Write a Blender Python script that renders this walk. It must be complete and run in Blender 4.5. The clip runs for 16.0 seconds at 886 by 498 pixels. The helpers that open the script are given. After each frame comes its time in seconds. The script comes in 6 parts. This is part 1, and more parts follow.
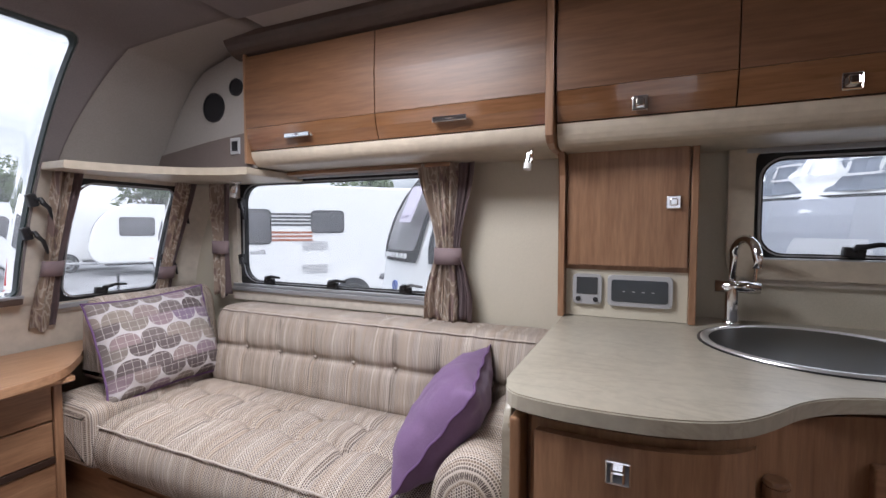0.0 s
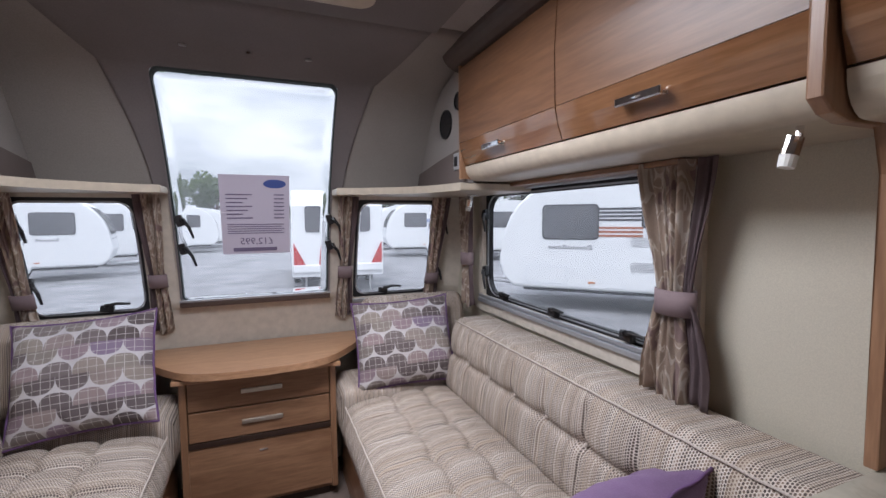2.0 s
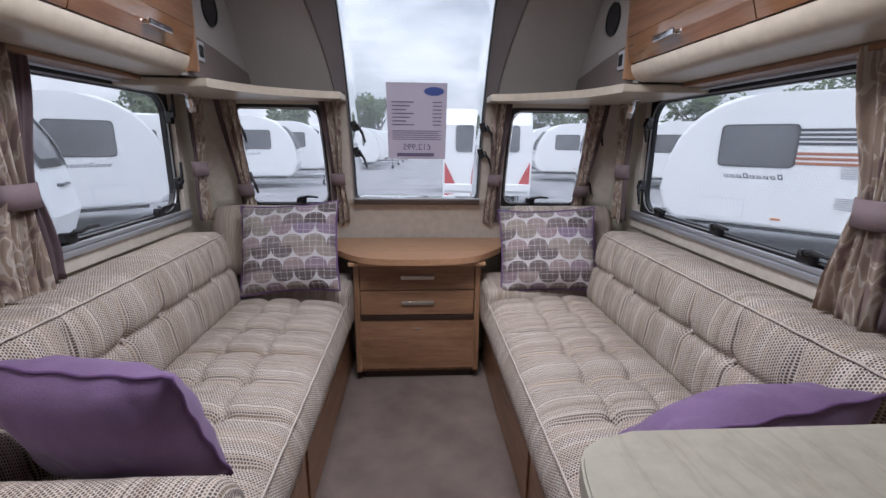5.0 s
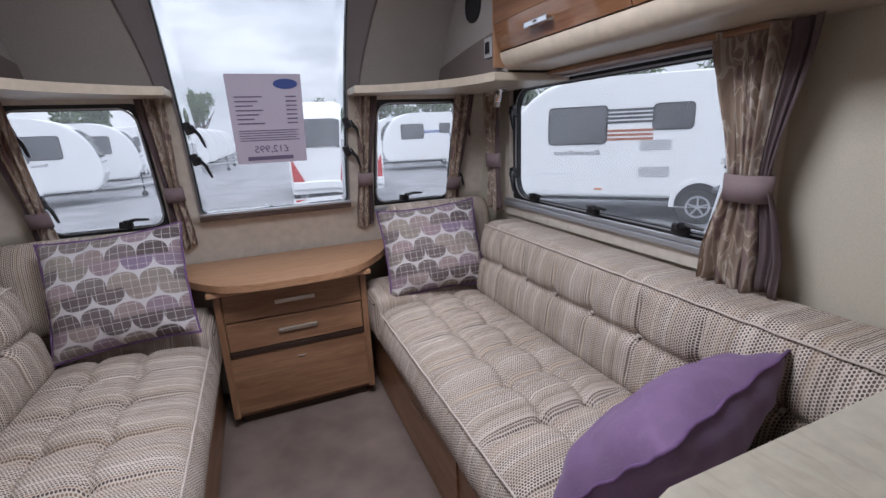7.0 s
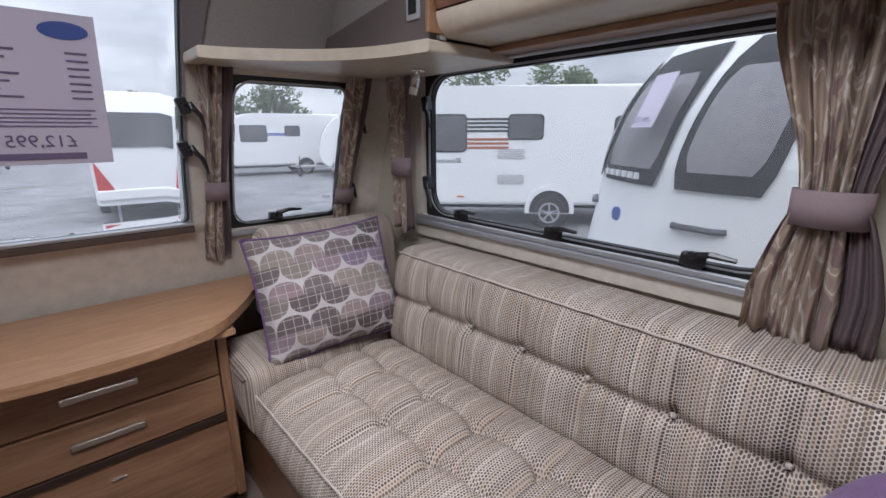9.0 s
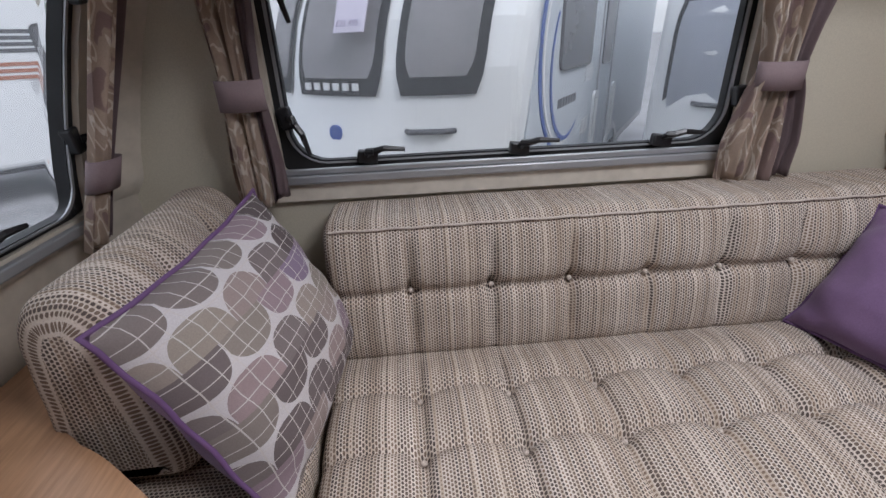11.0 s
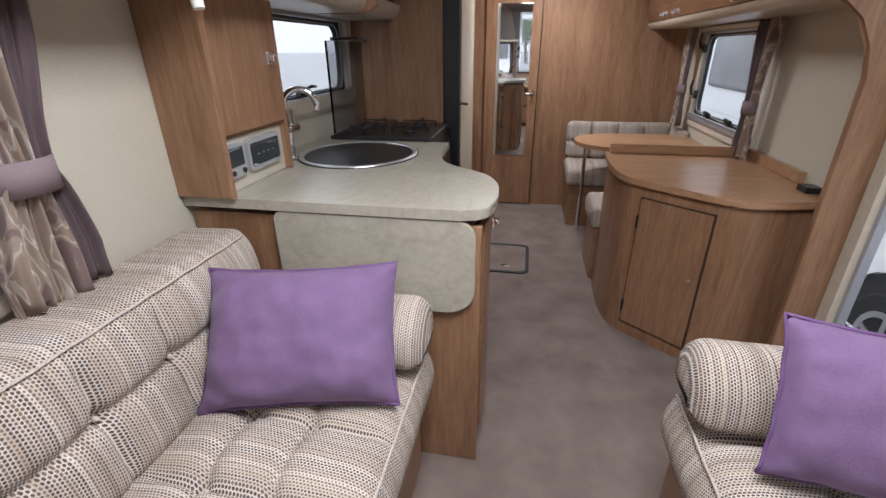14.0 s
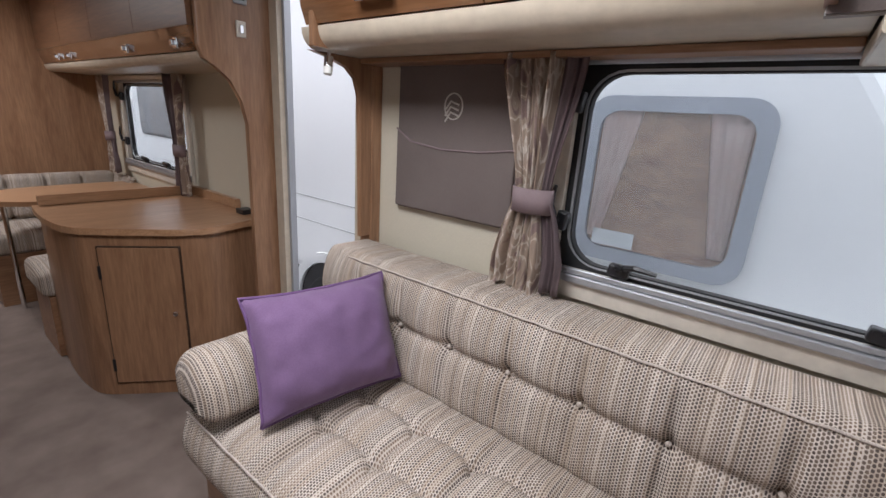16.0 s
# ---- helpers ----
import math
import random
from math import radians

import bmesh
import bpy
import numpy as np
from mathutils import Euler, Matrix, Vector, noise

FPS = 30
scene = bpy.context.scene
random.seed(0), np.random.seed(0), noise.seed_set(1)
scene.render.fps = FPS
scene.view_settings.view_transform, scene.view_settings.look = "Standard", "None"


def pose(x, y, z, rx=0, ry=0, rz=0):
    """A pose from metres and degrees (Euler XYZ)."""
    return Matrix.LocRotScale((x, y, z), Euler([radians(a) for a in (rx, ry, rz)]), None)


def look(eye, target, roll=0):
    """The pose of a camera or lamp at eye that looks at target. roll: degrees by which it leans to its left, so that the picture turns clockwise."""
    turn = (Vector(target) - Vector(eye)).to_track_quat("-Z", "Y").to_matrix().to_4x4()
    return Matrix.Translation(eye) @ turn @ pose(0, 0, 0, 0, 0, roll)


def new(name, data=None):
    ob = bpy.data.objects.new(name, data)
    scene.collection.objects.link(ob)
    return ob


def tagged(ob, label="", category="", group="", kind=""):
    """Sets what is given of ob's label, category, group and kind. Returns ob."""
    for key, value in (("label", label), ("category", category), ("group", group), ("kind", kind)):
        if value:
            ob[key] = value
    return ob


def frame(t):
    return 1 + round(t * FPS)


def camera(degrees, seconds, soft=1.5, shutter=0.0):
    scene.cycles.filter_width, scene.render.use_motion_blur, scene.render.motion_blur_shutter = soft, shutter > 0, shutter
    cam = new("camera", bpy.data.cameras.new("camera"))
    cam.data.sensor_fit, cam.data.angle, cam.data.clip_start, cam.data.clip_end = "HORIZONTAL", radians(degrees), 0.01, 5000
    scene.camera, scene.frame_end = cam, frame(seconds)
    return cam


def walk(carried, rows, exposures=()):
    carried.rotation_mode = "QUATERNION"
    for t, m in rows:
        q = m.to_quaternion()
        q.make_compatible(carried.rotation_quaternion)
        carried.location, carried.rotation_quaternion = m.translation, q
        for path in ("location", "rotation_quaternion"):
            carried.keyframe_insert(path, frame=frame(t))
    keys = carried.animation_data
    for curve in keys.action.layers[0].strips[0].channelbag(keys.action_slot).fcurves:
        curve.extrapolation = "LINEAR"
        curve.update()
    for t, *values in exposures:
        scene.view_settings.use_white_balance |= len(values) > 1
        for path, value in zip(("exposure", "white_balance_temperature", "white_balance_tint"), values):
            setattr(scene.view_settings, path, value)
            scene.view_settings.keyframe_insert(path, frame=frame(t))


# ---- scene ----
cam = camera(89.9, 16.0)
PATH = [
    (0, (-0.582, -2.137, 1.232), (1.241, -1.321, 1.134), 0.1),
    (0.5, (-0.393, -2.161, 1.331), (1.407, -1.298, 1.201), -0.9),
    (1, (-0.154, -2.093, 1.335), (1.557, -1.067, 1.195), 0.3),
    (1.5, (-0.004, -2.131, 1.34), (1.34, -0.657, 1.2), 0.4),
    (2, (0.028, -2.269, 1.339), (0.777, -0.42, 1.198), -0.4),
    (2.5, (0.005, -2.329, 1.345), (0.299, -0.355, 1.216), -0.9),
    (3, (0.0, -2.346, 1.329), (0.1, -0.352, 1.208), -0.5),
    (3.5, (0.002, -2.347, 1.305), (0.07, -0.354, 1.156), -0.2),
    (4, (0.003, -2.347, 1.277), (0.09, -0.372, 0.975), 0.1),
    (4.2, (0.003, -2.347, 1.266), (0.098, -0.382, 0.905), 0.3),
    (6.3, (-0.042, -2.282, 1.281), (0.245, -0.371, 0.766), 0.1),
    (6.5, (-0.054, -2.233, 1.286), (0.365, -0.347, 0.771), -0.8),
    (7, (-0.079, -2.153, 1.286), (0.647, -0.364, 0.765), -2.5),
    (7.5, (-0.092, -2.137, 1.288), (0.896, -0.479, 0.763), -1.4),
    (8, (-0.096, -2.089, 1.27), (1.047, -0.533, 0.751), -1.3),
    (8.2, (-0.088, -2.048, 1.266), (1.085, -0.516, 0.741), -1.1),
    (10.3, (0.084, -0.696, 1.235), (1.838, 0.079, 0.666), -3.4),
    (10.5, (0.075, -0.653, 1.246), (1.89, -0.163, 0.564), -2.9),
    (11, (-0.051, -0.541, 1.228), (1.749, -0.688, 0.37), -2.2),
    (11.5, (-0.132, -0.483, 1.23), (1.513, -0.965, 0.199), -0.9),
    (12, (-0.181, -0.48, 1.229), (1.364, -1.189, 0.175), 1.7),
    (12.5, (-0.166, -0.538, 1.223), (1.251, -1.48, 0.172), 0.9),
    (13, (-0.08, -0.629, 1.258), (1.104, -1.85, 0.206), 0.4),
    (13.5, (0.029, -0.736, 1.295), (0.887, -2.275, 0.348), -0.4),
    (14, (0.086, -0.796, 1.329), (0.425, -2.588, 0.509), -0.5),
    (14.5, (0.122, -0.739, 1.342), (-0.123, -2.61, 0.68), -2.4),
    (15, (0.143, -0.705, 1.343), (-0.573, -2.486, 0.783), -0.2),
    (15.5, (0.114, -0.675, 1.334), (-1.05, -2.206, 0.784), 2.4),
    (16, (0.058, -0.641, 1.311), (-1.459, -1.816, 0.748), 3.7),
]
walk(cam, [(t, look(eye, target, roll)) for t, eye, target, roll in PATH], [(0.0, 0.45, 6380, 17), (1.5, 0.28, 6260, 17), (3.5, 0.04, 6100, 17), (8.0, 0.00, 6150, 17), (11.0, -0.16, 6330, 16), (12.0, 0.13, 6400, 15), (12.5, 0.08, 6400, 15), (13.0, -0.07, 6450, 14), (13.5, 0.14, 6400, 14), (14.0, 0.58, 6300, 14), (15.0, 0.27, 6350, 14), (16.0, 0.29, 6450, 15)])

# ---- light ----
world = bpy.data.worlds.new("overcast_sky")
scene.world = world
world.use_nodes = True
wn, wl = world.node_tree.nodes, world.node_tree.links
bg = wn["Background"]
sky = wn.new("ShaderNodeTexSky")
sky.sky_type, sky.sun_disc, sky.sun_elevation, sky.sun_rotation = "NISHITA", False, radians(48), radians(200)
sky.dust_density = 4.0
cloud = wn.new("ShaderNodeTexNoise")
cloud.inputs["Scale"].default_value, cloud.inputs["Detail"].default_value, cloud.inputs["Roughness"].default_value = 3.2, 6.0, 0.55
coord = wn.new("ShaderNodeTexCoord")
squash = wn.new("ShaderNodeMapping")
squash.inputs["Scale"].default_value = (1.0, 1.0, 3.0)
ramp = wn.new("ShaderNodeValToRGB")
ramp.color_ramp.elements[0].position, ramp.color_ramp.elements[0].color = 0.34, (6.0, 6.4, 7.0, 1)
ramp.color_ramp.elements[1].position, ramp.color_ramp.elements[1].color = 0.66, (12.0, 12.2, 12.6, 1)
blend = wn.new("ShaderNodeMixRGB")
blend.inputs[0].default_value = 0.85
wl.new(coord.outputs["Generated"], squash.inputs[0])
wl.new(squash.outputs[0], cloud.inputs["Vector"])
wl.new(cloud.outputs[0], ramp.inputs[0])
wl.new(sky.outputs[0], blend.inputs[1])
wl.new(ramp.outputs[0], blend.inputs[2])
# an overcast sky is about three times as bright overhead as at the horizon
axes = wn.new("ShaderNodeSeparateXYZ")
rise = wn.new("ShaderNodeMapRange")
rise.inputs["From Min"].default_value, rise.inputs["From Max"].default_value = 0.15, 1.0
rise.inputs["To Min"].default_value, rise.inputs["To Max"].default_value = 1.0, 3.0
lift = wn.new("ShaderNodeVectorMath")
lift.operation = "SCALE"
wl.new(coord.outputs["Generated"], axes.inputs[0])
wl.new(axes.outputs[2], rise.inputs[0])
wl.new(blend.outputs[0], lift.inputs[0])
wl.new(rise.outputs[0], lift.inputs["Scale"])
wl.new(lift.outputs[0], bg.inputs[0])
bg.inputs[1].default_value = 0.11
sun = new("sun", bpy.data.lights.new("sun", "SUN"))
sun.data.energy, sun.data.angle, sun.data.color = 1.0, radians(25), (1.0, 0.96, 0.9)
sun.matrix_world = look((0, 0, 20), (6, 9, 4))


def skylight(x0, x1, y0, y1, z, watts):
    """Daylight that falls through a rooflight's opening."""
    lamp = new("rooflight_daylight", bpy.data.lights.new("rooflight_daylight", "AREA"))
    lamp.data.shape, lamp.data.size, lamp.data.size_y = "RECTANGLE", x1 - x0 - 0.03, y1 - y0 - 0.03
    lamp.data.energy, lamp.data.color = watts, (0.93, 0.97, 1.0)
    lamp.location = ((x0 + x1) / 2, (y0 + y1) / 2, z)


skylight(-0.31, 0.31, -1.62, -0.93, 2.02, 25.0)
skylight(-0.2, 0.215, -4.46, -4.0, 2.02, 15.0)


# ---- materials ----
def material(name, base, rough=0.5, metal=0.0, **more):
    m = bpy.data.materials.new(name)
    m.use_nodes = True
    b = m.node_tree.nodes["Principled BSDF"]
    b.inputs["Base Color"].default_value = (*base, 1)
    b.inputs["Roughness"].default_value, b.inputs["Metallic"].default_value = rough, metal
    for key, value in more.items():
        b.inputs[key.replace("_", " ")].default_value = value
    return m


def tree(m):
    return m.node_tree.nodes, m.node_tree.links, m.node_tree.nodes["Principled BSDF"]


def coords(m, scale=(1, 1, 1), turn=(0, 0, 0)):
    n, l, b = tree(m)
    tc, mp = n.new("ShaderNodeTexCoord"), n.new("ShaderNodeMapping")
    mp.inputs["Scale"].default_value = scale
    mp.inputs["Rotation"].default_value = [radians(a) for a in turn]
    l.new(tc.outputs["Object"], mp.inputs[0])
    return mp.outputs[0]


def noise_tex(m, vec, scale, detail=4.0, rough=0.55, distort=0.0):
    n, l, b = tree(m)
    t = n.new("ShaderNodeTexNoise")
    t.inputs["Scale"].default_value, t.inputs["Detail"].default_value = scale, detail
    t.inputs["Roughness"].default_value, t.inputs["Distortion"].default_value = rough, distort
    l.new(vec, t.inputs["Vector"])
    return t.outputs[0]


def ramp_of(m, fac, stops):
    n, l, b = tree(m)
    r = n.new("ShaderNodeValToRGB")
    e = r.color_ramp.elements
    while len(e) < len(stops):
        e.new(0.5)
    for k, (p, c) in enumerate(stops):
        e[k].position, e[k].color = p, (*c, 1)
    l.new(fac, r.inputs[0])
    return r.outputs[0]


def mix(m, fac, a, b2, mode="MIX"):
    n, l, b = tree(m)
    x = n.new("ShaderNodeMixRGB")
    x.blend_type = mode
    for sock, v in zip(x.inputs, (fac, a, b2)):
        if isinstance(v, (int, float)):
            sock.default_value = v
        elif isinstance(v, tuple):
            sock.default_value = (*v, 1)
        else:
            l.new(v, sock)
    return x.outputs[0]


def bump(m, height, strength, distance=0.002):
    n, l, b = tree(m)
    u = n.new("ShaderNodeBump")
    u.inputs["Strength"].default_value, u.inputs["Distance"].default_value = strength, distance
    l.new(height, u.inputs["Height"])
    l.new(u.outputs[0], b.inputs["Normal"])


def wood(name, dark, light, grain=(9, 9, 0.9), rough=0.35, coat=0.0):
    m = material(name, light, rough)
    n, l, b = tree(m)
    v = coords(m, grain)
    broad = noise_tex(m, v, 1.6, 5, 0.6, 1.2)
    fine = noise_tex(m, coords(m, tuple(g * 11 for g in grain)), 1.0, 3, 0.6)
    col = ramp_of(m, broad, [(0.3, dark), (0.5, tuple((a + c) / 2 for a, c in zip(dark, light))), (0.7, light)])
    tint = ramp_of(m, fine, [(0.35, (0.82, 0.8, 0.78)), (0.65, (1.06, 1.06, 1.06))])
    l.new(mix(m, 1.0, col, tint, "MULTIPLY"), b.inputs["Base Color"])
    bump(m, fine, 0.12, 0.0006)
    b.inputs["Coat Weight"].default_value, b.inputs["Coat Roughness"].default_value = coat, 0.05
    return m


def mottled(name, c1, c2, scale, rough=0.6, bumps=0.1, dist=0.001, fine=None, **more):
    m = material(name, c1, rough, **more)
    n, l, b = tree(m)
    v = coords(m)
    a = noise_tex(m, v, scale, 5)
    f = noise_tex(m, v, fine or scale * 14, 3)
    col = ramp_of(m, a, [(0.32, c1), (0.68, c2)])
    t = ramp_of(m, f, [(0.3, (0.9, 0.9, 0.9)), (0.7, (1.06, 1.06, 1.06))])
    l.new(mix(m, 1.0, col, t, "MULTIPLY"), b.inputs["Base Color"])
    bump(m, f, bumps, dist)
    return m


WOOD = wood("walnut_laminate", (0.215, 0.108, 0.056), (0.345, 0.192, 0.108))
WOOD_H = wood("walnut_laminate_along_y", (0.215, 0.108, 0.056), (0.345, 0.192, 0.108), (9, 0.9, 9))
WOOD_X = wood("walnut_laminate_along_x", (0.215, 0.108, 0.056), (0.345, 0.192, 0.108), (0.9, 9, 9))
WOOD_DOOR = wood("satin_locker_door", (0.135, 0.062, 0.03), (0.2, 0.098, 0.05), (9, 0.7, 9), 0.40)
WOOD_GLOSS = wood("lacquered_locker_door", (0.16, 0.072, 0.031), (0.23, 0.11, 0.052), (9, 0.7, 9), 0.08, 1.0)
WOOD_DARK = material("dark_brown_edge", (0.035, 0.018, 0.012), 0.4)
TOPWOOD = wood("beech_tabletop", (0.37, 0.20, 0.105), (0.46, 0.265, 0.15), (1.2, 12, 12), 0.3)
CREAM = mottled("cream_wallboard", (0.53, 0.485, 0.385), (0.56, 0.515, 0.415), 2.0, 0.5, 0.06, fine=380)
CREAM_TRIM = mottled("cream_plastic", (0.50, 0.43, 0.335), (0.54, 0.465, 0.365), 2.0, 0.35, 0.03)
FRAME_WHITE = mottled("window_surround", (0.58, 0.52, 0.44), (0.62, 0.56, 0.48), 2.0, 0.4, 0.03)
LINING = mottled("grey_roof_lining", (0.175, 0.155, 0.155), (0.2, 0.178, 0.178), 2.5, 0.9, 0.15, 0.001, 220)
LINING_LIGHT = mottled("pale_roof_lining", (0.28, 0.255, 0.24), (0.315, 0.29, 0.272), 2.5, 0.85, 0.12, 0.001, 220)
BROWN_TRIM = mottled("dark_brown_trim", (0.075, 0.05, 0.04), (0.09, 0.06, 0.048), 3.0, 0.5, 0.05)
TAUPE = mottled("taupe_fabric_panel", (0.125, 0.098, 0.09), (0.15, 0.12, 0.11), 4.0, 0.9, 0.25, 0.001, 300)
BLACK = material("black_plastic", (0.012, 0.012, 0.014), 0.35)
SEAL = material("black_rubber", (0.015, 0.016, 0.018), 0.55)
ALU = material("grey_aluminium_rail", (0.42, 0.43, 0.45), 0.35, 0.6)
CHROME = material("chrome", (0.85, 0.85, 0.86), 0.08, 1.0)
STEEL = mottled("stainless_steel", (0.8, 0.8, 0.8), (0.88, 0.88, 0.88), 4.0, 0.28, 0.03, Metallic=0.85)
BRASS = material("satin_nickel", (0.62, 0.58, 0.52), 0.3, 1.0)
GREY_PLASTIC = material("grey_plastic", (0.35, 0.35, 0.36), 0.4)
SILVER = material("silver_plastic", (0.42, 0.42, 0.43), 0.35, 0.3)
WHITE_PAINT = mottled("white_caravan_skin", (0.73, 0.745, 0.755), (0.78, 0.785, 0.79), 0.5, 0.3, 0.004, fine=900)
CARPET = mottled("brown_carpet", (0.16, 0.118, 0.098), (0.24, 0.185, 0.155), 5.0, 0.97, 0.7, 0.004, 420)
WORKTOP = mottled("pale_stone_laminate", (0.355, 0.32, 0.255), (0.42, 0.385, 0.31), 3.0, 0.3, 0.03)
PURPLE = mottled("purple_velvet", (0.15, 0.083, 0.175), (0.18, 0.103, 0.205), 16.0, 0.85, 0.5, 0.0015, 300, Sheen_Weight=0.12)
PURPLE_PIPE = material("purple_piping", (0.13, 0.065, 0.16), 0.8)
GRAVEL = mottled("grey_gravel", (0.16, 0.16, 0.165), (0.30, 0.30, 0.31), 1.2, 0.95, 0.9, 0.02, 34)
GLASS = material("tinted_window_acrylic", (0.71, 0.755, 0.77), 0.0, 0.0, Transmission_Weight=1.0, IOR=1.12)
# a thin translucent layer puts the whitish haze of glare into the panes
haze_n, haze_l, haze_b = tree(GLASS)
haze_n["Material Output"].location = (600, 0)
veil_, lay_ = haze_n.new("ShaderNodeBsdfTranslucent"), haze_n.new("ShaderNodeMixShader")
veil_.inputs["Color"].default_value, lay_.inputs[0].default_value = (0.8, 0.83, 0.86, 1), 0.05
haze_l.new(haze_b.outputs[0], lay_.inputs[1])
haze_l.new(veil_.outputs[0], lay_.inputs[2])
haze_l.new(lay_.outputs[0], haze_n["Material Output"].inputs[0])
SMOKED = material("smoked_glass", (0.42, 0.43, 0.45), 0.03, 0.0, Transmission_Weight=1.0, IOR=1.2)
DARK_GLASS = material("tinted_acrylic", (0.035, 0.04, 0.045), 0.06)


# ---- building helpers ----
def link(name, bm, mat, parent=None, label="", smooth=False):
    me = bpy.data.meshes.new(name)
    bmesh.ops.recalc_face_normals(bm, faces=bm.faces)
    bm.to_mesh(me)
    bm.free()
    me.materials.append(mat)
    if smooth:
        me.shade_smooth()
    ob = new(name, me)
    if parent is not None:
        ob.parent = parent
        if parent.type == "EMPTY":
            ob.matrix_parent_inverse = Matrix.Translation(-parent.location)
    if label:
        ob["label"] = label
    return ob


def part(name, bm, mat, parent, label="", smooth=False):
    return link(name, bm, mat, parent, label, smooth)


def thing(name, base, label, category, group=""):
    e = new(name)
    e.empty_display_size = 0.1
    e.location = base
    return tagged(e, label, category, group)


def structure(name, bm, mat, label, category, smooth=False):
    return tagged(link(name, bm, mat, smooth=smooth), label, category, kind="structure")


def box(x0, x1, y0, y1, z0, z1, bevel=0.0, seg=2):
    bm = bmesh.new()
    bmesh.ops.create_cube(bm, size=1)
    for v in bm.verts:
        v.co = Vector(((x0 + x1) / 2 + v.co.x * (x1 - x0), (y0 + y1) / 2 + v.co.y * (y1 - y0), (z0 + z1) / 2 + v.co.z * (z1 - z0)))
    if bevel:
        bmesh.ops.bevel(bm, geom=bm.edges, offset=bevel, segments=seg, affect="EDGES", profile=0.5)
    return bm


def join(*bms):
    out = bmesh.new()
    for b in bms:
        me = bpy.data.meshes.new("joint")
        b.to_mesh(me)
        b.free()
        out.from_mesh(me)
        bpy.data.meshes.remove(me)
    return out


def prism(outline, axis, a, b, bevel=0.0, seg=2):
    """A closed outline of (u, v) pairs pulled along one axis from a to b."""
    bm = bmesh.new()
    order = {"x": lambda u, v, w: (w, u, v), "y": lambda u, v, w: (u, w, v), "z": lambda u, v, w: (u, v, w)}[axis]
    lo = [bm.verts.new(order(u, v, a)) for u, v in outline]
    hi = [bm.verts.new(order(u, v, b)) for u, v in outline]
    n = len(outline)
    caps = [bm.faces.new(lo), bm.faces.new(hi[::-1])]
    for k in range(n):
        bm.faces.new((lo[k], lo[(k + 1) % n], hi[(k + 1) % n], hi[k]))
    if bevel:
        bmesh.ops.bevel(bm, geom=list({e for f in caps for e in f.edges}), offset=bevel, segments=seg, affect="EDGES", profile=0.5)
    return bm


def rounded(u0, u1, v0, v1, r, seg=6):
    """Outline of a rectangle with round corners; r may be one radius or four (low-low, high-low, high-high, low-high)."""
    rs = r if isinstance(r, (tuple, list)) else (r,) * 4
    pts = []
    for (cu, cv, a0), q in zip(((u0, v0, 180), (u1, v0, 270), (u1, v1, 0), (u0, v1, 90)), rs):
        q = max(q, 1e-4)
        ou, ov = cu + (q if cu == u0 else -q), cv + (q if cv == v0 else -q)
        for k in range(seg + 1):
            a = radians(a0 + 90 * k / seg)
            pts.append((ou + q * math.cos(a), ov + q * math.sin(a)))
    return pts


def eased(points, rounds=2):
    """Cuts the corners of an open line again and again, keeping its ends."""
    for _ in range(rounds):
        out = [points[0]]
        for (a, b), (c, d) in zip(points, points[1:]):
            out += [(a * 0.75 + c * 0.25, b * 0.75 + d * 0.25), (a * 0.25 + c * 0.75, b * 0.25 + d * 0.75)]
        points = out + [points[-1]]
    return points


def ring(outer, inner, axis, a, b):
    """A frame between two outlines of equal length, pulled along one axis."""
    bm = bmesh.new()
    order = {"x": lambda u, v, w: (w, u, v), "y": lambda u, v, w: (u, w, v), "z": lambda u, v, w: (u, v, w)}[axis]
    rows = [[bm.verts.new(order(u, v, w)) for u, v in o] for o, w in ((outer, a), (inner, a), (inner, b), (outer, b))]
    n = len(outer)
    for p in range(4):
        for k in range(n):
            bm.faces.new((rows[p][k], rows[p][(k + 1) % n], rows[(p + 1) % 4][(k + 1) % n], rows[(p + 1) % 4][k]))
    return bm


def tube(points, radius, seg=8):
    """A round bar along a line of points; radius may be one number or one for each point."""
    bm = bmesh.new()
    pts = [Vector(p) for p in points]
    rs = radius if isinstance(radius, (list, tuple)) else [radius] * len(pts)
    rows = []
    for k, p in enumerate(pts):
        d = (pts[min(k + 1, len(pts) - 1)] - pts[max(k - 1, 0)]).normalized()
        q = d.to_track_quat("Z", "Y")
        rows.append([bm.verts.new(p + q @ Vector((rs[k] * math.cos(2 * math.pi * j / seg), rs[k] * math.sin(2 * math.pi * j / seg), 0))) for j in range(seg)])
    for a, b in zip(rows, rows[1:]):
        for j in range(seg):
            bm.faces.new((a[j], a[(j + 1) % seg], b[(j + 1) % seg], b[j]))
    bm.faces.new(rows[0][::-1])
    bm.faces.new(rows[-1])
    return bm


def disc(centre, radius, axis, depth, seg=24, bevel=0.0):
    c = Vector(centre)
    u, v = {"x": (1, 2), "y": (0, 2), "z": (0, 1)}[axis]
    w = {"x": 0, "y": 1, "z": 2}[axis]
    o = [(c[u] + radius * math.cos(2 * math.pi * k / seg), c[v] + radius * math.sin(2 * math.pi * k / seg)) for k in range(seg)]
    return prism(o, axis, c[w], c[w] + depth, bevel)


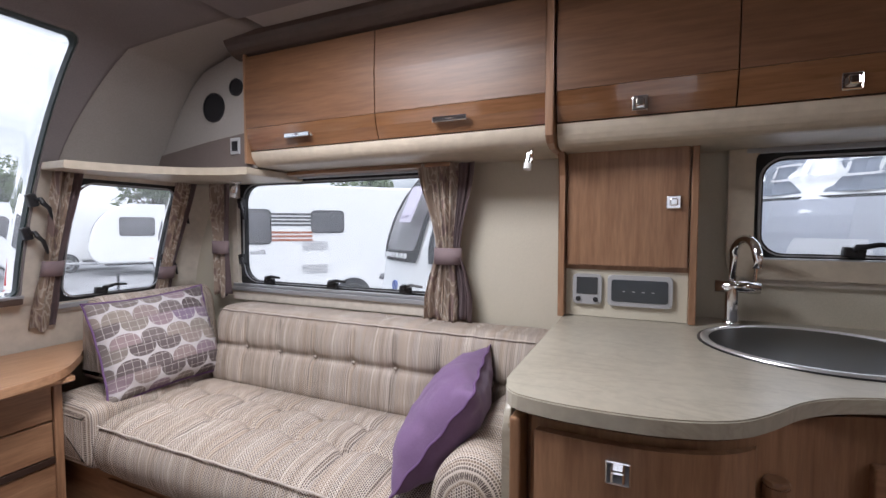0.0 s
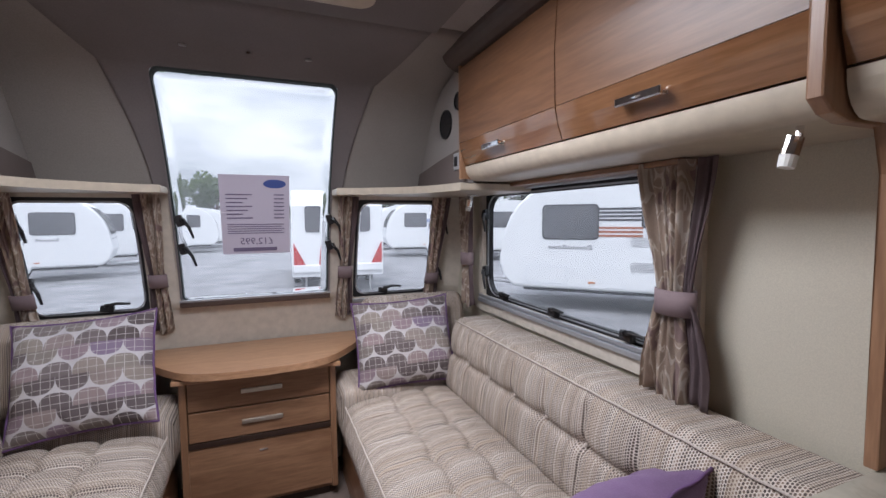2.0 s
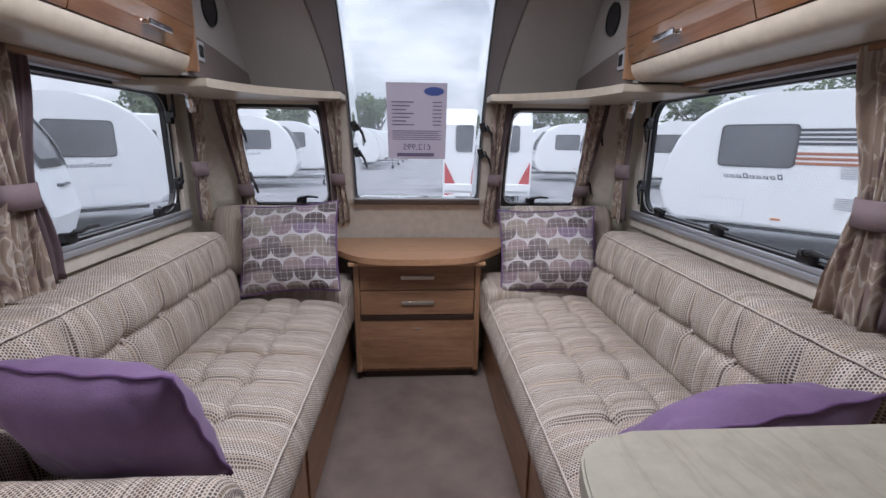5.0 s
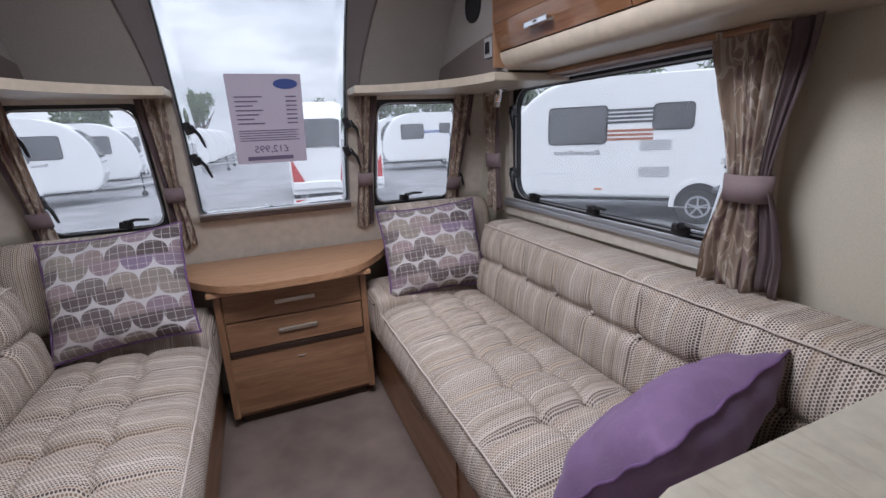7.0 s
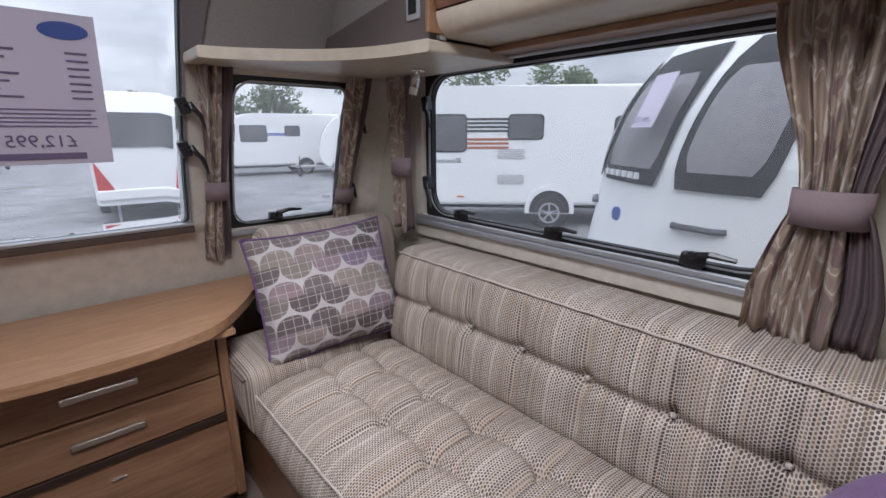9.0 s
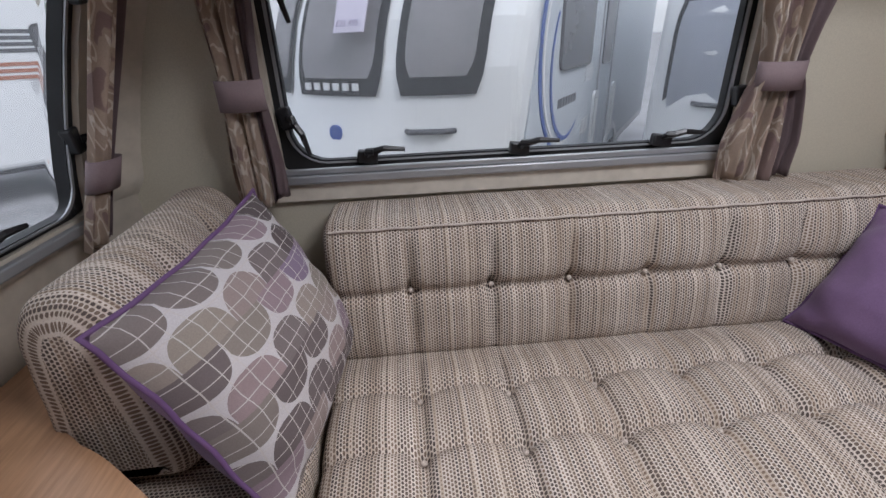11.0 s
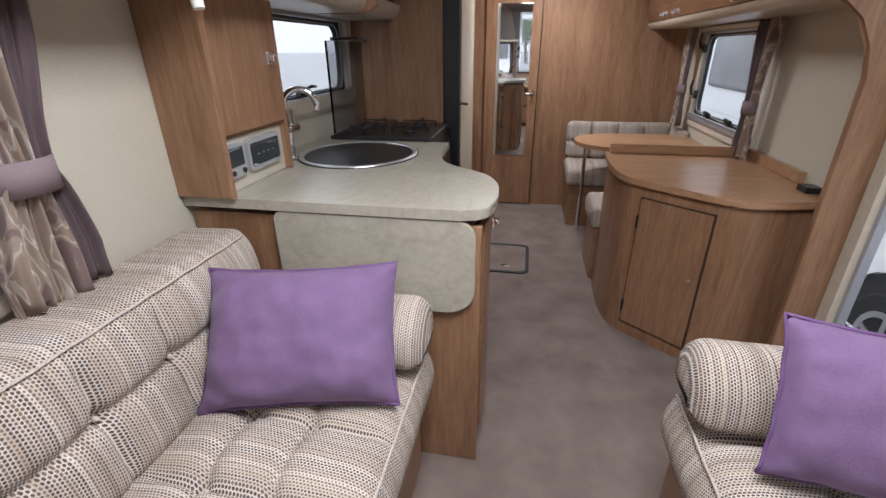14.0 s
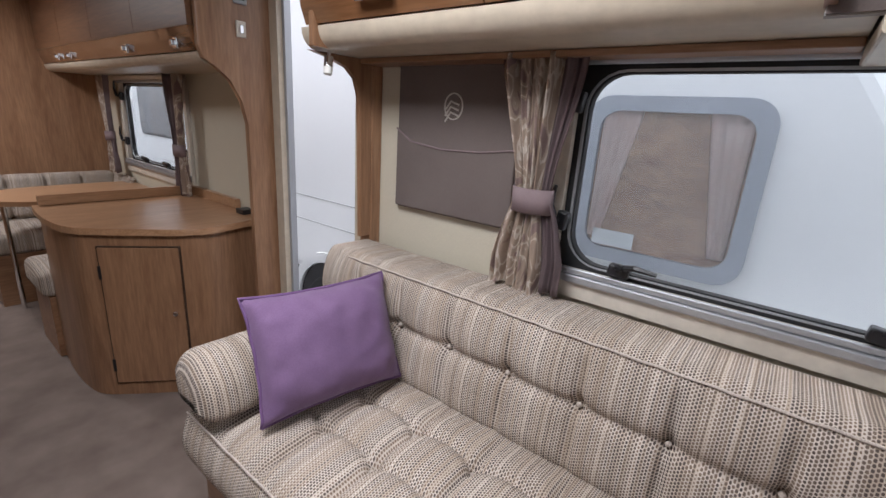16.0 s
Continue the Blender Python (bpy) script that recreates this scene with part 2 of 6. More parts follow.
def holed(us, vs, holes, a, b, axis):
    """A slab in the plane across axis, from a to b, over the spans us and vs, with rectangular holes (u0, u1, v0, v1)."""
    cu = sorted({*us, *(h[0] for h in holes), *(h[1] for h in holes)})
    cv = sorted({*vs, *(h[2] for h in holes), *(h[3] for h in holes)})
    solid = {(i, j) for i in range(len(cu) - 1) for j in range(len(cv) - 1)
             if not any(h[0] <= (cu[i] + cu[i + 1]) / 2 <= h[1] and h[2] <= (cv[j] + cv[j + 1]) / 2 <= h[3] for h in holes)}
    bm, cache = bmesh.new(), {}
    order = {"x": lambda u, v, w: (w, u, v), "y": lambda u, v, w: (u, w, v), "z": lambda u, v, w: (u, v, w)}[axis]

    def vert(i, j, w):
        if (i, j, w) not in cache:
            cache[i, j, w] = bm.verts.new(order(cu[i], cv[j], w))
        return cache[i, j, w]
    for i, j in solid:
        for w in (a, b):
            bm.faces.new([vert(i + p, j + q, w) for p, q in ((0, 0), (1, 0), (1, 1), (0, 1))])
        for (di, dj), (p, q) in (((-1, 0), ((0, 0), (0, 1))), ((1, 0), ((1, 0), (1, 1))), ((0, -1), ((0, 0), (1, 0))), ((0, 1), ((0, 1), (1, 1)))):
            if (i + di, j + dj) not in solid:
                bm.faces.new([vert(i + p[0], j + p[1], a), vert(i + q[0], j + q[1], a), vert(i + q[0], j + q[1], b), vert(i + p[0], j + p[1], b)])
    return bm


def moved(bm, m):
    bmesh.ops.transform(bm, matrix=m, verts=bm.verts)
    return bm



def woven(name):
    """Cream cloth woven with staggered brown dots in columns; the cloth's own coordinates run along the cushion and round its outline."""
    m = material(name, (0.6, 0.52, 0.43), 0.95)
    n, l, b = tree(m)
    uv, sp = n.new("ShaderNodeUVMap"), n.new("ShaderNodeSeparateXYZ")
    uv.uv_map = "cloth"
    l.new(uv.outputs[0], sp.inputs[0])

    def calc(op, a, c=None):
        q = n.new("ShaderNodeMath")
        q.operation = op
        for sock, v in zip(q.inputs, (a, c)):
            if v is None:
                continue
            if isinstance(v, (int, float)):
                sock.default_value = v
            else:
                l.new(v, sock)
        return q.outputs[0]
    u, v = sp.outputs[0], sp.outputs[1]
    wide, high = 0.0060, 0.0078
    wob = noise_tex(m, coords(m), 60.0, 2)
    col_u = calc("DIVIDE", u, wide)
    index = calc("FLOOR", col_u)
    du = calc("ABSOLUTE", calc("SUBTRACT", calc("FRACT", col_u), 0.5))
    row_v = calc("ADD", calc("ADD", calc("DIVIDE", v, high), calc("MULTIPLY", calc("MODULO", index, 2.0), 0.5)), calc("MULTIPLY", wob, 0.5))
    dv = calc("ABSOLUTE", calc("SUBTRACT", calc("FRACT", row_v), 0.5))
    luck = n.new("ShaderNodeTexWhiteNoise")
    luck.noise_dimensions = "1D"
    l.new(index, luck.inputs["W"])
    hue = n.new("ShaderNodeTexWhiteNoise")
    hue.noise_dimensions = "1D"
    l.new(calc("ADD", index, 71.3), hue.inputs["W"])
    # dot outline: a rounded lozenge, its size drawn for every column
    size = ramp_of(m, luck.outputs[0], [(0.0, (0.22, 0.22, 0.22)), (0.10, (0.30, 0.30, 0.30)), (0.2, (0.35, 0.35, 0.35)), (1.0, (0.405, 0.405, 0.405))])
    reach = calc("POWER", calc("ADD", calc("POWER", du, 2.6), calc("POWER", dv, 2.6)), 0.385)
    dot = calc("MULTIPLY", calc("SUBTRACT", size, reach), 14.0)
    fac = calc("ADD", dot, 0.5)
    clampq = n.new("ShaderNodeClamp")
    l.new(fac, clampq.inputs[0])
    ground = ramp_of(m, hue.outputs[0], [(0.0, (0.46, 0.375, 0.30)), (0.3, (0.54, 0.46, 0.385)), (0.6, (0.57, 0.495, 0.43)), (1.0, (0.66, 0.585, 0.515))])
    ink = ramp_of(m, luck.outputs[0], [(0.2, (0.20, 0.14, 0.105)), (0.4, (0.08, 0.06, 0.055)), (0.7, (0.10, 0.075, 0.066)), (0.9, (0.19, 0.138, 0.105))])
    col = mix(m, clampq.outputs[0], ground, ink)
    worn = ramp_of(m, noise_tex(m, coords(m), 7.0, 3), [(0.3, (0.90, 0.88, 0.86)), (0.7, (1.04, 1.04, 1.04))])
    fibre = ramp_of(m, noise_tex(m, coords(m), 420.0, 2), [(0.3, (0.85, 0.85, 0.85)), (0.7, (1.1, 1.1, 1.1))])
    col = mix(m, 1.0, mix(m, 1.0, col, worn, "MULTIPLY"), fibre, "MULTIPLY")
    l.new(col, b.inputs["Base Color"])
    bump(m, calc("SUBTRACT", 1.0, clampq.outputs[0]), 0.35, 0.0015)
    return m


def patterned(name):
    """Half-moon shapes in mauve, taupe and grey on white, crossed by thin white lines."""
    m = material(name, (0.5, 0.46, 0.45), 0.9)
    n, l, b = tree(m)
    tc, sp = n.new("ShaderNodeTexCoord"), n.new("ShaderNodeSeparateXYZ")
    l.new(tc.outputs["Object"], sp.inputs[0])

    def calc(op, a, c=None):
        q = n.new("ShaderNodeMath")
        q.operation = op
        for sock, v in zip(q.inputs, (a, c)):
            if v is None:
                continue
            if isinstance(v, (int, float)):
                sock.default_value = v
            else:
                l.new(v, sock)
        return q.outputs[0]
    wide, high, cell = 0.096, 0.052, 0.0265
    u, v = calc("ADD", sp.outputs[0], 5.0), calc("ADD", sp.outputs[1], 5.0)
    r = calc("DIVIDE", v, high)
    row = calc("FLOOR", r)
    q = calc("SUBTRACT", r, row)
    flip = calc("MODULO", row, 2.0)
    q = calc("ABSOLUTE", calc("SUBTRACT", q, flip))
    p0 = calc("ADD", calc("DIVIDE", u, wide), calc("MULTIPLY", row, 0.5))
    col_id = calc("FLOOR", p0)
    p = calc("SUBTRACT", calc("MULTIPLY", calc("SUBTRACT", p0, col_id), 2.0), 1.0)
    inside = calc("LESS_THAN", calc("ADD", calc("POWER", calc("ABSOLUTE", p), 2.6), calc("POWER", q, 2.6)), 0.97)
    ids = n.new("ShaderNodeCombineXYZ")
    l.new(col_id, ids.inputs[0])
    l.new(row, ids.inputs[1])
    rnd = n.new("ShaderNodeTexWhiteNoise")
    rnd.noise_dimensions = "2D"
    l.new(ids.outputs[0], rnd.inputs["Vector"])
    shades = ramp_of(m, rnd.outputs["Value"], [(0.0, (0.09, 0.07, 0.07)), (0.25, (0.16, 0.13, 0.13)), (0.5, (0.27, 0.235, 0.195)), (0.75, (0.27, 0.20, 0.205)), (1.0, (0.20, 0.15, 0.22))])
    body = mix(m, inside, (0.50, 0.47, 0.48), shades)
    gu = calc("LESS_THAN", calc("FRACT", calc("DIVIDE", u, cell)), 0.055)
    gv = calc("LESS_THAN", calc("FRACT", calc("DIVIDE", v, cell)), 0.055)
    body = mix(m, calc("MAXIMUM", gu, gv), body, (0.50, 0.46, 0.44))
    weave = noise_tex(m, coords(m), 600, 2)
    l.new(mix(m, 1.0, body, ramp_of(m, weave, [(0.3, (0.86, 0.86, 0.86)), (0.7, (1.06, 1.06, 1.06))]), "MULTIPLY"), b.inputs["Base Color"])
    bump(m, weave, 0.25, 0.0008)
    return m


def leafy(name):
    """Beige curtain cloth with pale and mauve leaf shapes."""
    m = material(name, (0.4, 0.32, 0.26), 0.85)
    n, l, b = tree(m)
    v = coords(m, (10, 10, 4.2), (0.25, 0.3, 0))
    leaf = noise_tex(m, v, 1.9, 1.5, 0.4, 1.6)
    base = ramp_of(m, leaf, [(0.36, (0.47, 0.36, 0.285)), (0.45, (0.55, 0.43, 0.335)), (0.462, (0.80, 0.72, 0.64)), (0.51, (0.78, 0.70, 0.62)), (0.522, (0.56, 0.44, 0.35)), (0.60, (0.56, 0.44, 0.35)), (0.62, (0.36, 0.255, 0.235))])
    fine = noise_tex(m, coords(m), 500, 2)
    l.new(mix(m, 1.0, base, ramp_of(m, fine, [(0.3, (0.88, 0.88, 0.88)), (0.7, (1.05, 1.05, 1.05))]), "MULTIPLY"), b.inputs["Base Color"])
    bump(m, fine, 0.2, 0.0008)
    return m


FABRIC_Y = FABRIC_X = woven("woven_cushion_cloth")
PIPING = mottled("cushion_piping_cloth", (0.34, 0.28, 0.245), (0.62, 0.54, 0.47), 260.0, 0.9, 0.2, 0.0006)
PATTERN, CURTAIN = patterned("half_moon_print"), leafy("leaf_print_curtain")
MAUVE = mottled("mauve_curtain_lining", (0.19, 0.135, 0.14), (0.23, 0.17, 0.175), 9.0, 0.85, 0.2, 0.0008, 400)


# ---- the shell of the caravan ----
WALL, REAR, ROOF = 1.085, -4.86, 1.985
NOSE = ((-0.1, 0.19), (0.9, 0.19), (0.92, 0.165), (1.0, 0.15), (1.12, 0.115), (1.25, 0.067), (1.36, 0.02), (1.5, -0.052), (1.64, -0.135), (1.78, -0.235), (1.86, -0.305), (1.9, -0.35), (1.935, -0.42), (1.957, -0.49), (1.97, -0.57), (1.978, -0.66), (1.984, -0.8), (2.1, -1.05))


def nose(z):
    """How far forward the front wall stands at a height."""
    for (za, ya), (zb, yb) in zip(NOSE, NOSE[1:]):
        if z <= zb:
            return ya + (yb - ya) * (z - za) / (zb - za)
    return NOSE[-1][1]


def lean(bm):
    for v in bm.verts:
        v.co.y += nose(v.co.z) - 0.06 * (max(0.0, abs(v.co.x) - 0.86) / 0.225) ** 2
    return bm


structure("floor", box(-1.12, 1.12, REAR, 0.2, -0.06, 0.0), CARPET, "brown short-pile carpet over the caravan floor", "floor")
WIN_R, WIN_L, WIN_K, WIN_D, DOOR = (-1.425, -0.235, 0.935, 1.47), (-1.125, -0.235, 0.935, 1.47), (-3.24, -2.445, 1.13, 1.47), (-4.42, -3.42, 0.89, 1.42), (-2.445, -1.945, 0.0, 1.9)
structure("wall_right", holed((REAR, 0.2), (-0.05, ROOF + 0.02), [WIN_R, WIN_K], WALL, 1.12, "x"), CREAM, "cream side wall with two windows", "wall")
structure("wall_left", holed((REAR, 0.2), (-0.05, ROOF + 0.02), [WIN_L, WIN_D, DOOR], -1.12, -WALL, "x"), CREAM, "cream side wall with windows and the entrance door", "wall")
# unseen white skin, added to reflect daylight into the gap by the door
structure("outer_skin_left", holed((REAR, 0.2), (-0.05, ROOF + 0.02), [WIN_L, WIN_D, DOOR], -1.1255, -1.1225, "x"), WHITE_PAINT, "unseen white outer skin of the door side, added to bounce light", "wall")
structure("wall_rear", box(-1.12, 1.12, REAR - 0.03, REAR, -0.05, ROOF + 0.02), WOOD, "walnut partition wall across the rear", "wall")
FRONT_C, FRONT_R, FRONT_L = (-0.34, 0.34, 0.945, 1.895), (0.475, 0.925, 0.905, 1.43), (-0.925, -0.475, 0.905, 1.43)
cuts_x = [-1.12 + 0.028 * k for k in range(81)]
cuts_z = [-0.05, 0.5, 0.9, 0.905, 0.94, 1.0, 1.1, 1.25, 1.4, 1.47]
structure("wall_front", lean(holed(cuts_x, cuts_z, [FRONT_R, FRONT_L, (FRONT_C[0], FRONT_C[1], 0.945, 1.47)], 0.0, 0.035, "y")), FRAME_WHITE, "leaning cream front wall with three windows", "wall", True)
up_z = [1.47, 1.5, 1.55, 1.63, 1.7, 1.75, 1.8, 1.85, 1.895, 1.9, 1.915, 1.93, 1.94, 1.95, 1.958, 1.965, 1.97, 1.975, 1.98, 1.99]
structure("lining_front", lean(holed(cuts_x, up_z, [(FRONT_C[0], FRONT_C[1], 1.47, 1.895)], 0.0, 0.03, "y")), LINING_LIGHT, "pale grey felt lining sweeping up into the ceiling", "ceiling", True)
# the darker middle strip widens towards the ceiling
strip = holed([-0.62 + 0.031 * k for k in range(41)], up_z, [(FRONT_C[0], FRONT_C[1], 1.47, 1.895)], -0.008, -0.003, "y")
for v in strip.verts:
    z = v.co.z
    if abs(v.co.x) > FRONT_C[1] + 0.001:
        edge = 0.40 if z < 1.5 else 0.40 + 0.09 * min(1, (z - 1.5) / 0.4) ** 1.4 + 0.115 * max(0, (z - 1.9) / 0.09)
        v.co.x = math.copysign(FRONT_C[1] + (abs(v.co.x) - FRONT_C[1]) / (0.62 - FRONT_C[1]) * (edge - FRONT_C[1]), v.co.x)
structure("lining_middle", lean(strip), LINING, "darker grey felt strip round the front window", "ceiling", True)
LIGHTS = [(-0.31, 0.31, -1.62, -0.93), (-0.2, 0.215, -4.46, -4.0)]
structure("ceiling", holed((-1.12, 1.12), (REAR, -0.82), LIGHTS, ROOF, ROOF + 0.04, "z"), LINING_LIGHT, "pale grey felt-lined flat ceiling with two rooflights", "ceiling")
structure("roof_skin", holed((-1.13, 1.13), (REAR - 0.04, 0.0), LIGHTS, ROOF + 0.045, ROOF + 0.06, "z"), WHITE_PAINT, "white roof skin over the ceiling", "roof")
structure("lining_ceiling", holed((-0.605, 0.605), (-1.9, -0.79), [LIGHTS[0]], ROOF - 0.008, ROOF - 0.003, "z"), LINING, "darker grey felt strip round the front rooflight", "ceiling")
for k, (x0, x1, y0, y1) in enumerate(LIGHTS):
    t = thing("rooflight", ((x0 + x1) / 2, (y0 + y1) / 2, ROOF), "cream-framed clear rooflight set in the ceiling", "rooflight")
    part("frame", ring(rounded(x0 - 0.045, x1 + 0.045, y0 - 0.045, y1 + 0.045, 0.05), rounded(x0 + 0.012, x1 - 0.012, y0 + 0.012, y1 - 0.012, 0.05), "z", ROOF - 0.014, ROOF + 0.012), CREAM_TRIM, t)
    dome = part("dome", prism(rounded(x0 + 0.001, x1 - 0.001, y0 + 0.001, y1 - 0.001, 0.04), "z", ROOF + 0.05, ROOF + 0.056), GLASS, t, "clear acrylic dome")
    dome.visible_shadow = False
for x in (-0.21, 0.0, 0.21):
    t = thing("ceiling_button", (x, -0.5, 1.94), "small round fixing in the grey lining", "fixing", "fixings above the front window")
    part("cap", moved(disc((0, 0, 0), 0.012, "y", 0.006, 16), pose(x, nose(1.945) - 0.012, 1.945, -80)), GREY_PLASTIC if x else CHROME, t)


# ---- windows ----
def latch(parent, at, m):
    """A black folding window catch with its arm."""
    body = join(box(-0.02, 0.02, -0.014, 0.006, -0.012, 0.012, 0.004), tube([(0, -0.012, 0.006), (0, -0.022, 0.014), (0.012, -0.026, 0.016)], 0.007))
    m = m @ Matrix.Translation((0, -0.006, 0.012)) @ Matrix.Diagonal((1.3, 1.3, 1.3, 1))
    p = part("latch", moved(body, m), BLACK, parent)
    part("lever", moved(tube([(0.008, -0.022, 0.014), (0.03, -0.028, 0.024), (0.07, -0.026, 0.026)], [0.007, 0.006, 0.004], 6), m), BLACK, p)


def side_window(name, s, span, label, arms=(), round_in=0.085, rail=True, catches=True):
    y0, y1, z0, z1 = span
    w = tagged(new(name), label, "window", kind="structure")
    w.location = (s * WALL, (y0 + y1) / 2, z0)
    X = lambda a, b: (s * a, s * b)
    part("window_frame", ring(rounded(y0 - 0.045, y1 + 0.03, z0 - 0.075, z1 + 0.03, 0.012), rounded(y0 + 0.006, y1 - 0.006, z0 + 0.004, z1 - 0.004, 0.012), "x", *X(1.068, 1.09)), FRAME_WHITE, w)
    part("seal", ring(rounded(y0 - 0.002, y1 + 0.002, z0 - 0.002, z1 + 0.002, 0.02), rounded(y0 + 0.034, y1 - 0.034, z0 + 0.022, z1 - 0.03, round_in), "x", *X(1.094, 1.116)), SEAL, w)
    part("inner_rim", ring(rounded(y0 + 0.022, y1 - 0.022, z0 + 0.014, z1 - 0.02, round_in + 0.01), rounded(y0 + 0.029, y1 - 0.029, z0 + 0.018, z1 - 0.026, round_in), "x", *X(1.088, 1.094)), ALU, w)
    pane = part("pane", prism(rounded(y0 - 0.01, y1 + 0.01, z0 - 0.01, z1 + 0.01, 0.03), "x", *X(1.1165, 1.1195)), GLASS, w)
    pane.visible_shadow = False
    if rail:
        part("blind_rail", join(box(*sorted(X(1.052, 1.072)), y0 - 0.03, y1 + 0.02, z0 - 0.028, z0 - 0.006, 0.004), box(*sorted(X(1.058, 1.07)), y0 - 0.03, y1 + 0.02, z0 - 0.005, z0 + 0.01, 0.003)), ALU, w)
        part("blind_cassette", box(*sorted(X(1.045, 1.072)), y0 - 0.03, y1 + 0.02, z1 + 0.006, z1 + 0.032, 0.006), FRAME_WHITE, w, "pale blind cassette")
        part("blind_bar", box(*sorted(X(1.048, 1.07)), y0 - 0.03, y1 + 0.02, z1 - 0.012, z1 + 0.005, 0.004), ALU, w)
    for y in arms:
        latch(w, None, Matrix.Translation((s * 1.083, y, z0 + 0.018)) @ Matrix.Rotation(radians(-90 * s), 4, "Z") @ Matrix.Rotation(radians(8), 4, "Y"))
    for y, z in () if not catches else ((y1 - 0.022, z0 + 0.13), (y1 - 0.022, z1 - 0.12), (y0 + 0.022, z0 + 0.13), (y0 + 0.022, z1 - 0.1)):
        latch(w, None, Matrix.Translation((s * 1.083, y, z)) @ Matrix.Rotation(radians(-90 * s), 4, "Z") @ Matrix.Rotation(radians(80 * s), 4, "Y"))
    return w


side_window("window_1", 1, WIN_R, "wide black-sealed tinted side window above the sofa", (-0.45, -0.838, -1.22))
side_window("window_2", -1, WIN_L, "wide black-sealed tinted side window above the sofa", (-0.448, -0.947))
side_window("window_3", 1, WIN_K, "small round-cornered window behind the kitchen sink", (-2.695,), 0.06, catches=False)
side_window("window_4", -1, WIN_D, "tinted window beside the rear dining table", (-3.75, -4.1), 0.06)


def front_window(name, span, label, mid):
    x0, x1, z0, z1 = span
    w = tagged(new(name), label, "window", kind="structure")
    w.location = ((x0 + x1) / 2, 0, z0)

    def edge(m, r, seg=6):
        o = rounded(x0 - m, x1 + m, z0 - m, z1 + m, r, seg)
        out = []
        for k, p in enumerate(o):
            q = o[(k + 1) % len(o)]
            n = max(1, int(max(abs(p[0] - q[0]), abs(p[1] - q[1])) / 0.06)) if (k + 1) % (seg + 1) == 0 else 1
            out += [(p[0] + (q[0] - p[0]) * j / n, p[1] + (q[1] - p[1]) * j / n) for j in range(n)]
        return out

    def hoop(m0, m1, r0, r1, a, b):
        # the same number of points on both outlines
        o = edge(m0, r0)
        cx, cz = (x0 + x1) / 2, (z0 + z1) / 2
        i = [(cx + (u - cx) * ((x1 - x0) / 2 + m1) / ((x1 - x0) / 2 + m0), cz + (v - cz) * ((z1 - z0) / 2 + m1) / ((z1 - z0) / 2 + m0)) for u, v in o]
        return lean(ring(o, i, "y", a, b))
    pane = part("pane", lean(holed([x0 - 0.004 + (x1 - x0 + 0.008) * k / 12 for k in range(13)], [z0 - 0.004 + (z1 - z0 + 0.008) * k / 24 for k in range(25)], [], 0.026, 0.029, "y")), GLASS, w, "", True)
    pane.visible_shadow = False
    if mid:
        part("window_frame", hoop(0.008, 0.0, 0.03, 0.02, -0.016, -0.009), LINING, w)
        part("seal", hoop(0.0, -0.006, 0.03, 0.02, -0.006, 0.03), material("dark_green_seal", (0.02, 0.035, 0.035), 0.4), w)
        part("bottom_rail", lean(join(box(x0 - 0.01, x1 + 0.01, -0.03, -0.004, z0 - 0.03, z0 - 0.004, 0.004))), BROWN_TRIM, w)
        part("rail_edge", lean(box(x0 - 0.01, x1 + 0.01, -0.034, -0.006, z0 - 0.003, z0 + 0.008, 0.002)), ALU, w)
        for x in (x0 + 0.012, x1 - 0.012):
            for z in (1.2, 1.33):
                latch(w, None, Matrix.Translation((x, nose(z) - 0.006, z)) @ Matrix.Rotation(radians(75), 4, "Y"))
    else:
        part("window_frame", hoop(0.045, 0.002, 0.02, 0.02, -0.016, -0.003), FRAME_WHITE, w)
        part("seal", hoop(0.004, -0.02, 0.03, 0.075, -0.002, 0.025), SEAL, w)
        part("inner_rim", hoop(-0.012, -0.018, 0.06, 0.075, -0.006, -0.002), ALU, w)
        part("sill_rail", lean(box(x0 - 0.02, x1 + 0.02, -0.034, -0.016, z0 - 0.03, z0 - 0.008, 0.004)), ALU, w)
        side = 1 if x0 > 0 else -1
        latch(w, None, Matrix.Translation(((x0 + x1) / 2 - 0.06 * side, nose(z0 + 0.02), z0 + 0.02)) @ Matrix.Rotation(radians(8), 4, "Y"))
        for z in (z0 + 0.16, z1 - 0.1):
            latch(w, None, Matrix.Translation(((x1 if side > 0 else x0) - 0.015 * side, nose(z), z)) @ Matrix.Rotation(radians(80), 4, "Y"))
    return w


front_window("window_5", FRONT_C, "tall panoramic front window leaning back into the roof", True)
front_window("window_6", FRONT_R, "small tinted front corner window with a black seal", False)
front_window("window_7", FRONT_L, "small tinted front corner window with a black seal", False)

# entrance door opening
d = tagged(new("door_1"), "open entrance doorway with a cream rubber-sealed frame", "doorway", kind="structure")
d.location = (-1.1, -2.15, 0)
part("door_frame", ring(rounded(-2.495, -1.895, -0.03, 1.94, (0.02, 0.02, 0.14, 0.14)), rounded(-2.44, -1.95, 0.012, 1.885, (0.02, 0.02, 0.11, 0.11)), "x", -1.125, -1.06), CREAM_TRIM, d)
part("seal", ring(rounded(-2.442, -1.948, 0.01, 1.887, (0.02, 0.02, 0.11, 0.11)), rounded(-2.423, -1.967, 0.03, 1.868, (0.02, 0.02, 0.1, 0.1)), "x", -1.115, -1.085), ALU, d)
structure("trim_door_post", box(-1.085, -1.035, -1.893, -1.835, 0.0, 1.52, 0.006), WOOD, "walnut post beside the entrance door", "trim")

